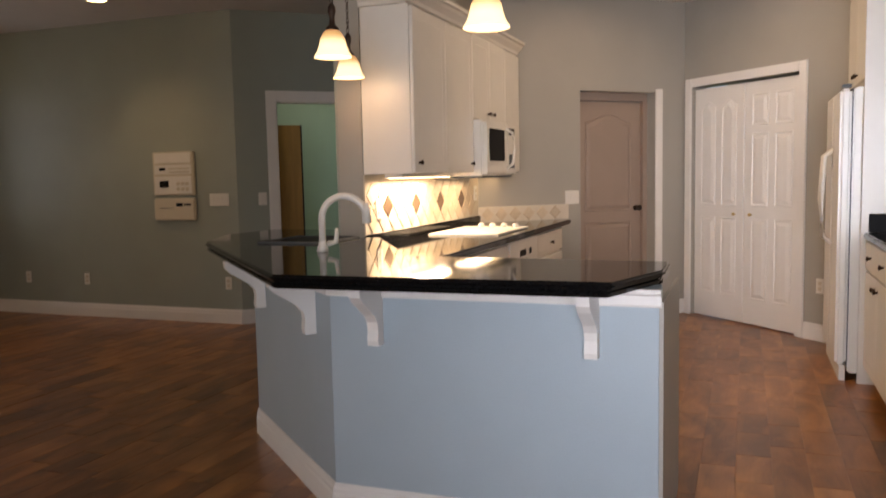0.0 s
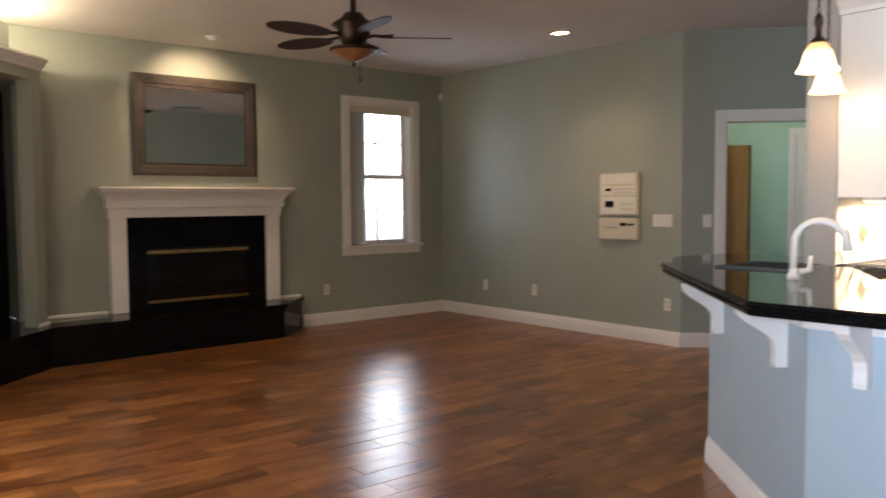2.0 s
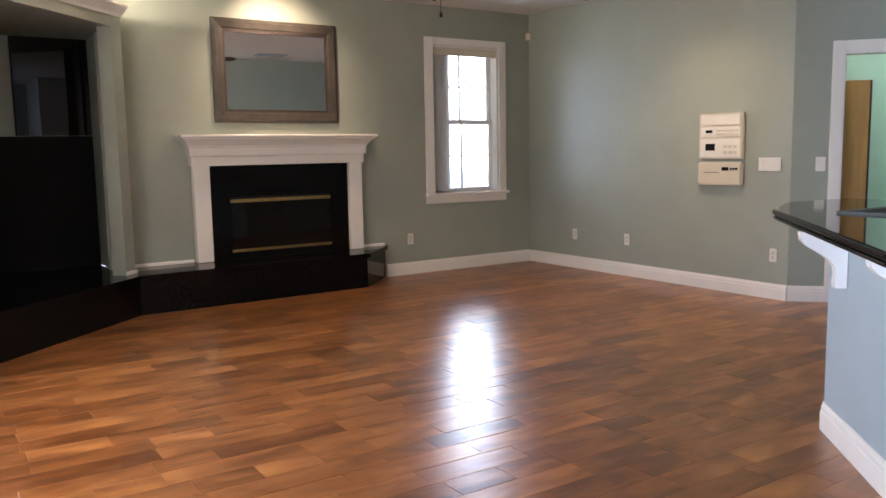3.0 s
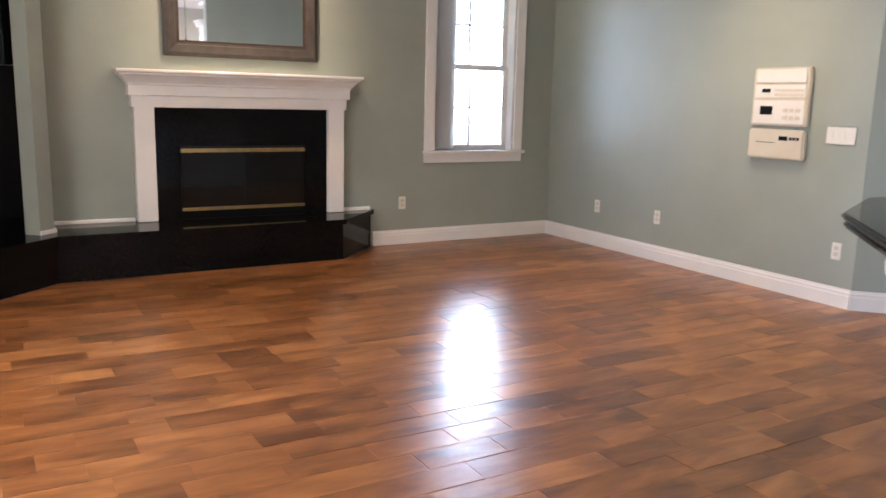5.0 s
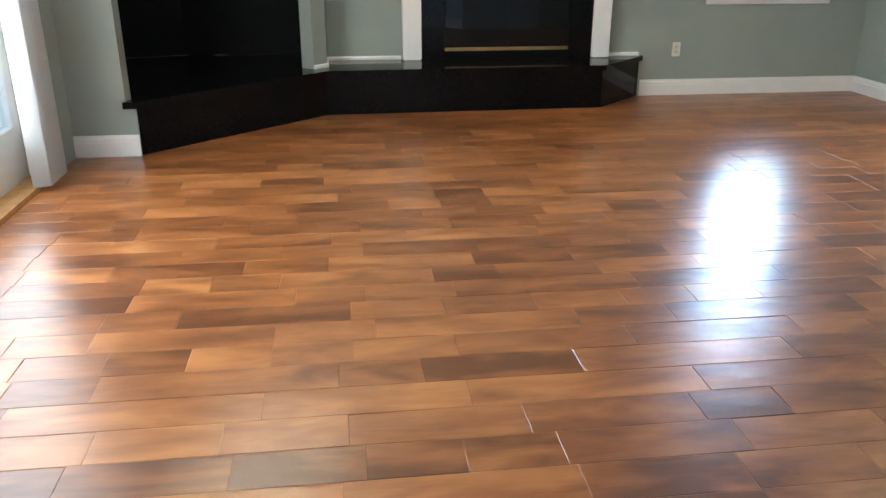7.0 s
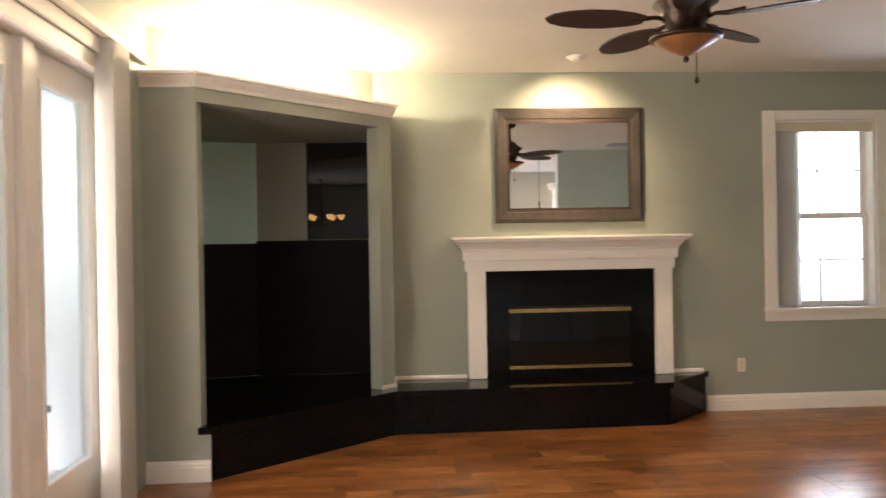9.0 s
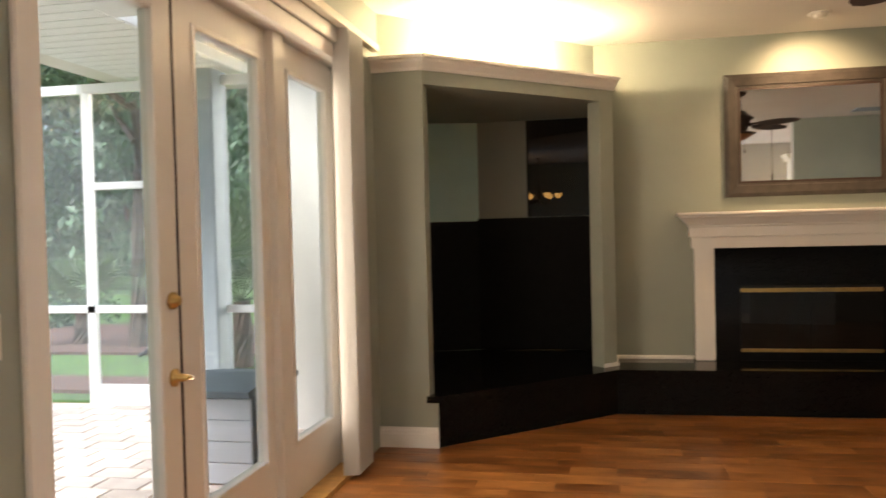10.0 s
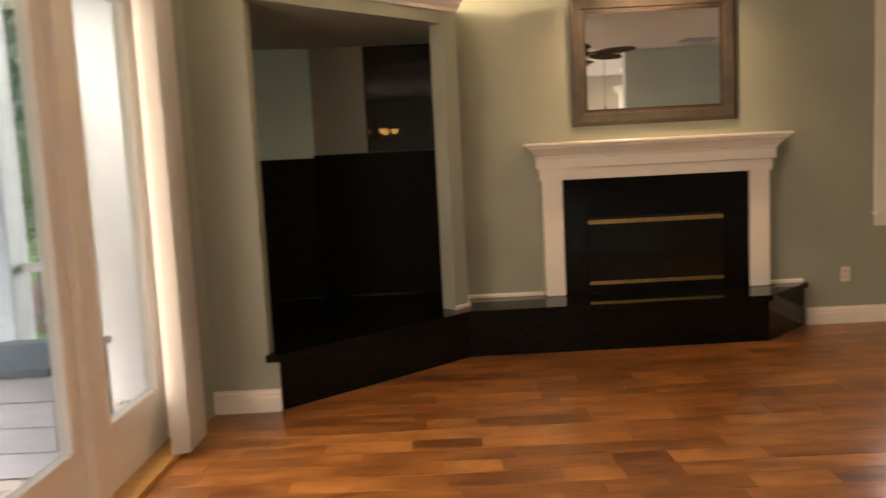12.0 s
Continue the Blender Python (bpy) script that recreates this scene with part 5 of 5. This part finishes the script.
for j in range(29):
    for i in range(16):
        x, y = -4.58 + i * PVL + (j % 2) * PVL / 2, 0.24 + j * PVW
        if x + PVL > -0.17 or (-3.9 < x < -0.5 and y > 1.95):
            continue
        b0 = len(rest_v)
        rest_v += [(p[0] + x, p[1] + y, p[2] - 0.045) for p in vv]
        rest_f += [tuple(k + b0 for k in f) for f in ((4, 5, 6, 7), (0, 1, 5, 4), (1, 2, 6, 5), (2, 3, 7, 6), (3, 0, 4, 7))]
rm = bpy.data.meshes.new("pavers")
rm.from_pydata(rest_v, [], rest_f)
rm.materials.append(M["paver2"])
o = new("pavers", rm)
o.parent = lan
o["kind"] = "stuff"
roof = solid("porch_ceiling", prism(B(), [(-2.5, 0.23), (-0.165, 0.23), (-0.165, 3.95), (-1.45, 3.95), (-1.45, 5.75), (-2.5, 5.75)], 2.72, 2.80), "alum", "white beadboard porch ceiling", "ceiling")
beads = bmesh.new()
for i in range(36):
    box(beads, (-2.49, 0.25 + i * 0.152, 2.712), (-0.17 if i < 23 else -1.46, 0.39 + i * 0.152, 2.7195))
o = part("boards", beads, "alum", roof)
o["kind"] = "stuff"
scr = thing("screen_wall", "white aluminium screen enclosure with door", "screen enclosure", kind="structure")
YS = 5.6
for x0, x1, z0, z1 in ((-4.6, -0.2, 2.60, 2.68), (-2.88, -2.80, -0.04, 2.60), (-2.80, -2.28, 1.79, 1.85), (-4.6, -0.9, 0.75, 0.81), (-4.6, -4.53, -0.04, 2.6), (-2.28, -2.22, -0.04, 2.6), (-2.79, -2.285, -0.03, 0.14)):
    part("frame_bar", bevel(box(B(), (x0, YS - 0.025, z0), (x1, YS + 0.025, z1)), 0.003, 1), "alum", scr)
bmq = B()
tube(bmq, [(-2.33, YS - 0.03, 0.44), (-2.33, YS - 0.07, 0.42), (-2.38, YS - 0.07, 0.40)], 0.016, 8)
part("door_handle", bmq, "dkgrey", scr)
col = solid("porch_column", bevel(box(B(), (-1.86, 5.42, -0.05), (-1.60, 5.68, 2.72)), 0.008), "greyblue", "blue-grey painted porch column", "column")
dbx = thing("deck_box", "light grey plank-sided box with a dark slate lid on the porch", "deck box")
part("body", box(B(), (-0.985, 3.665, -0.02), (-0.52, 4.32, 0.47)), "dkgrey", dbx)
for k in range(4):
    z0 = -0.015 + k * 0.121
    part("board", bevel(box(B(), (-1.0, 3.645, z0), (-0.505, 3.664, z0 + 0.117)), 0.003, 1), "greyboard", dbx)
    part("board", bevel(box(B(), (-1.005, 3.67, z0), (-0.986, 4.32, z0 + 0.117)), 0.003, 1), "greyboard", dbx)
bm = B()
lid_lo = [bm.verts.new(p) for p in ((-1.04, 3.61, 0.475), (-0.50, 3.61, 0.475), (-0.50, 4.34, 0.475), (-1.04, 4.34, 0.475))]
lid_md = [bm.verts.new(p) for p in ((-1.04, 3.61, 0.51), (-0.50, 3.61, 0.51), (-0.50, 4.34, 0.51), (-1.04, 4.34, 0.51))]
lid_hi = [bm.verts.new(p) for p in ((-1.03, 3.97, 0.56), (-0.505, 3.97, 0.56))]
bm.faces.new(lid_lo[::-1])
for i in range(4):
    bm.faces.new((lid_lo[i], lid_lo[(i + 1) % 4], lid_md[(i + 1) % 4], lid_md[i]))
bm.faces.new((lid_md[0], lid_md[1], lid_hi[1], lid_hi[0]))
bm.faces.new((lid_md[2], lid_md[3], lid_hi[0], lid_hi[1]))
bm.faces.new((lid_md[1], lid_md[2], lid_hi[1]))
bm.faces.new((lid_md[3], lid_md[0], lid_hi[0]))
part("lid", bm, "slate", dbx, "dark slate lid")
for x0, x1 in ((-4.53, -2.88), (-2.22, -0.9)):
    part("screen", box(B(), (x0, YS - 0.001, 0.0), (x1, YS + 0.001, 2.6)), "mesh", scr, "fine grey insect screen")
part("screen", box(B(), (-2.80, YS - 0.001, 0.14), (-2.28, YS + 0.001, 2.6)), "mesh", scr, "fine grey insect screen")
solid("wall_porch_end", box(B(), (-0.98, 4.95, -0.05), (-0.165, 5.12, 2.72)), "stucco", "white stucco wall at the end of the porch", "wall")
solid("flower_bed", prism(B(), [(-12, 9.0), (-1.0, 9.0), (1.0, 11.8), (-14, 12.4)], -0.16, -0.12), "mulch", "brown mulch bed beside the lawn", "garden bed", kind="stuff")
solid("flower_bed", prism(B(), [(-12, 6.6), (-1.0, 6.6), (-1.0, 7.3), (-12, 7.5)], -0.16, -0.12), "mulch", "dark mulch strip along the porch", "garden bed", kind="stuff")


def leaf_cloud(bm, centre, rad, n, size, rnd, squash=0.8):
    for _ in range(n):
        d = Vector((rnd.gauss(0, 1), rnd.gauss(0, 1), rnd.gauss(0, 1))).normalized() * rad * rnd.random() ** 0.4
        c = Vector(centre) + Vector((d.x, d.y, d.z * squash))
        q = Euler((rnd.uniform(0, 6.3), rnd.uniform(0, 6.3), rnd.uniform(0, 6.3))).to_matrix()
        s1 = size * rnd.uniform(0.6, 1.4)
        vs = [bm.verts.new(c + q @ Vector(p)) for p in ((-s1, 0, 0), (0, -s1 * 0.4, s1 * 0.1), (s1, 0, 0), (0, s1 * 0.4, s1 * 0.1))]
        bm.faces.new(vs)


def tree(x, y, h, r, seed, low=0.25):
    rnd = random.Random(seed)
    t = thing("tree", "leafy green garden tree beyond the porch", "tree", pose(x, y, -0.14), "garden trees")
    bm = B()
    tube(bm, [(0, 0, 0), (0.06, 0.03, h * 0.3), (0.0, 0.1, h * 0.6), (0.1, 0, h * 0.85)], [0.16, 0.13, 0.09, 0.03], 8)
    for k in range(6):
        a = k * 1.1 + rnd.random()
        z = h * (0.35 + 0.08 * k)
        tube(bm, [(0, 0.05, z), (r * 0.4 * math.cos(a), r * 0.4 * math.sin(a), z + 0.4), (r * 0.8 * math.cos(a), r * 0.8 * math.sin(a), z + 0.9)], [0.06, 0.04, 0.015], 6)
    part("trunk", bm, "bark", t)
    bm = B()
    for k in range(56):
        a, q = rnd.uniform(0, 6.3), rnd.random() ** 0.6
        c = (r * q * math.cos(a), r * q * math.sin(a), h * rnd.uniform(low, 1.0))
        leaf_cloud(bm, c, r * rnd.uniform(0.22, 0.42), 150, 0.055 * r, rnd)
    part("crown", bm, "leaf", t)


for i, (x, y, h, r) in enumerate(((-14.5, 30, 10.0, 4.4), (-19, 31, 9.5, 4.4), (-10.5, 27, 9.5, 4.0), (-25, 33, 11.0, 4.8), (-16, 36, 14.0, 5.2), (-6.5, 23, 8.5, 3.6), (-30, 30, 11, 4.8), (-3.0, 16.5, 6.8, 2.6), (-8.0, 33, 13.0, 5.0), (-22, 38, 14.0, 5.4), (-12, 34, 12.0, 4.8), (-4.2, 20, 8.0, 3.0))):
    tree(x, y, h, r, 20 + i, 0.06)


def bush(x, y, r, seed):
    rnd = random.Random(seed)
    bm = B()
    for k in range(8):
        leaf_cloud(bm, (rnd.uniform(-r, r) * 0.6, rnd.uniform(-r, r) * 0.6, r * rnd.uniform(0.15, 0.7)), r * 0.5, 90, 0.06, rnd)
    ob = solid("bush", bm, "leaf", "low leafy green shrub in the garden", "shrub", kind="", group="garden shrubs")
    ob.matrix_world = pose(x, y, -0.12)


for i, (x, y, r) in enumerate(((-7.6, 12.0, 0.75), (-9.0, 12.6, 1.0), (-14, 27, 1.3), (-17, 28, 1.5), (-11.0, 26, 1.2), (-2.4, 12, 0.9), (-21, 29, 1.5), (-8.5, 24.5, 1.1))):
    bush(x, y, r, 60 + i)


def palm(x, y, h, n, L, seed, trunk=True):
    rnd = random.Random(seed)
    t = thing("palm", "fan palm with grey-green fronds beside the porch", "palm", pose(x, y, -0.14), "garden palms")
    part("trunk", tube(B(), [(0, 0, 0), (0.02, 0.01, h * 0.5), (0, 0.03, h)], [0.14, 0.12, 0.10], 10), "bark", t)
    for k in range(n):
        bm = B()
        a, up = k * 2.4, rnd.uniform(0.1, 1.2)
        d = Vector((math.cos(a) * math.cos(up), math.sin(a) * math.cos(up), math.sin(up)))
        side = Vector((-math.sin(a), math.cos(a), 0))
        hub = Vector((0, 0.03, h)) + d * L * 0.5
        for i in range(17):
            f = (i - 8) / 8 * 1.25
            tip = hub + (d * math.cos(f) + side * math.sin(f)) * L * 0.55 - Vector((0, 0, 0.08 * abs(f)))
            w = (d * -math.sin(f) + side * math.cos(f)) * 0.018
            mid = hub.lerp(tip, 0.5) + Vector((0, 0, 0.03))
            bm.faces.new([bm.verts.new(p) for p in (hub, mid + w, tip, mid - w)])
        tube(bm, [(0, 0.03, h), hub], 0.008, 5)
        part("frond", bm, "palm", t)


palm(-2.75, 8.2, 0.75, 26, 1.45, 5)
solid("driveway", prism(B(), [(1.5, 7.4), (30, 7.4), (60, 57.5), (1.5, 57.5)], -0.16, -0.13), "concrete", "pale concrete driveway beside the house", "driveway")
bush(4.6, 7.6, 0.5, 90)
palm(-6.0, 9.8, 0.5, 14, 1.0, 6)
tree(-4.95, 9.6, 5.6, 1.6, 77, 0.62)
solid("backdrop", box(B(), (-1.0, 58.0, -0.16), (70.0, 58.2, 26.0)), "brightsky", "bright hazy white sky beyond the driveway", "backdrop")

# ---- plank floor throughout ----
floor = bpy.data.objects["floor"]
PW, GAP = 0.150, 0.0001
plank_meshes = {}


def plank_verts(L, w, e=0.0026):
    h = 0.012
    lo = [(0, 0, 0), (L, 0, 0), (L, w, 0), (0, w, 0)]
    md = [(0, 0, h - 0.0010), (L, 0, h - 0.0010), (L, w, h - 0.0010), (0, w, h - 0.0010)]
    hi = [(e, e, h), (L - e, e, h), (L - e, w - e, h), (e, w - e, h)]
    faces = [(8, 9, 10, 11)]
    for a in (0, 4):
        for i in range(4):
            j = (i + 1) % 4
            faces.append((a + i, a + j, a + 4 + j, a + 4 + i))
    return lo + md + hi, faces


rng = random.Random(4)
far_v, far_f = [], []
count = 0
y = -4.55
while y < 6.0:
    x, first = -2.79, 0.12 + rng.random() * 0.5
    while x < 9.0:
        L = first or rng.choice((0.26, 0.34, 0.42, 0.50, 0.60, 0.72))
        first = 0.0
        x1 = min(x + L, 9.0)
        cx, cy = x + L / 2, y + PW / 2
        if x + L > 9.0:
            L = 9.0 - x
        ok = (cx > -0.45 or cy < 0.06) and L > 0.04
        if ok:
            near = 0.1 < cx < 4.2 and 1.0 < cy < 4.3
            key = round(L, 2)
            if near and count < 300:
                if key not in plank_meshes:
                    v, f = plank_verts(L - GAP, PW - GAP)
                    me = bpy.data.meshes.new("plank")
                    me.from_pydata(v, [], f)
                    me.materials.append(M["wood"])
                    plank_meshes[key] = me
                o = new("plank", plank_meshes[key])
                o.parent = floor
                o.location = (x, y, -0.012 + rng.uniform(-0.0006, 0.0006))
                o.rotation_euler = (rng.uniform(-0.004, 0.004), rng.uniform(-0.0012, 0.0012), 0)
                count += 1
            else:
                v, f = plank_verts(L - GAP, PW - GAP)
                b0 = len(far_v)
                dz, tx = -0.012 + rng.uniform(-0.0002, 0.0002), rng.uniform(-0.003, 0.003)
                far_v += [(p[0] + x, p[1] + y, p[2] + dz + p[1] * tx) for p in v]
                far_f += [tuple(i + b0 for i in q) for q in f]
        x += L
    y += PW
me = bpy.data.meshes.new("planks")
me.from_pydata(far_v, [], far_f)
me.materials.append(M["wood2"])
o = tagged(new("planks", me), kind="stuff")
o.parent = floor
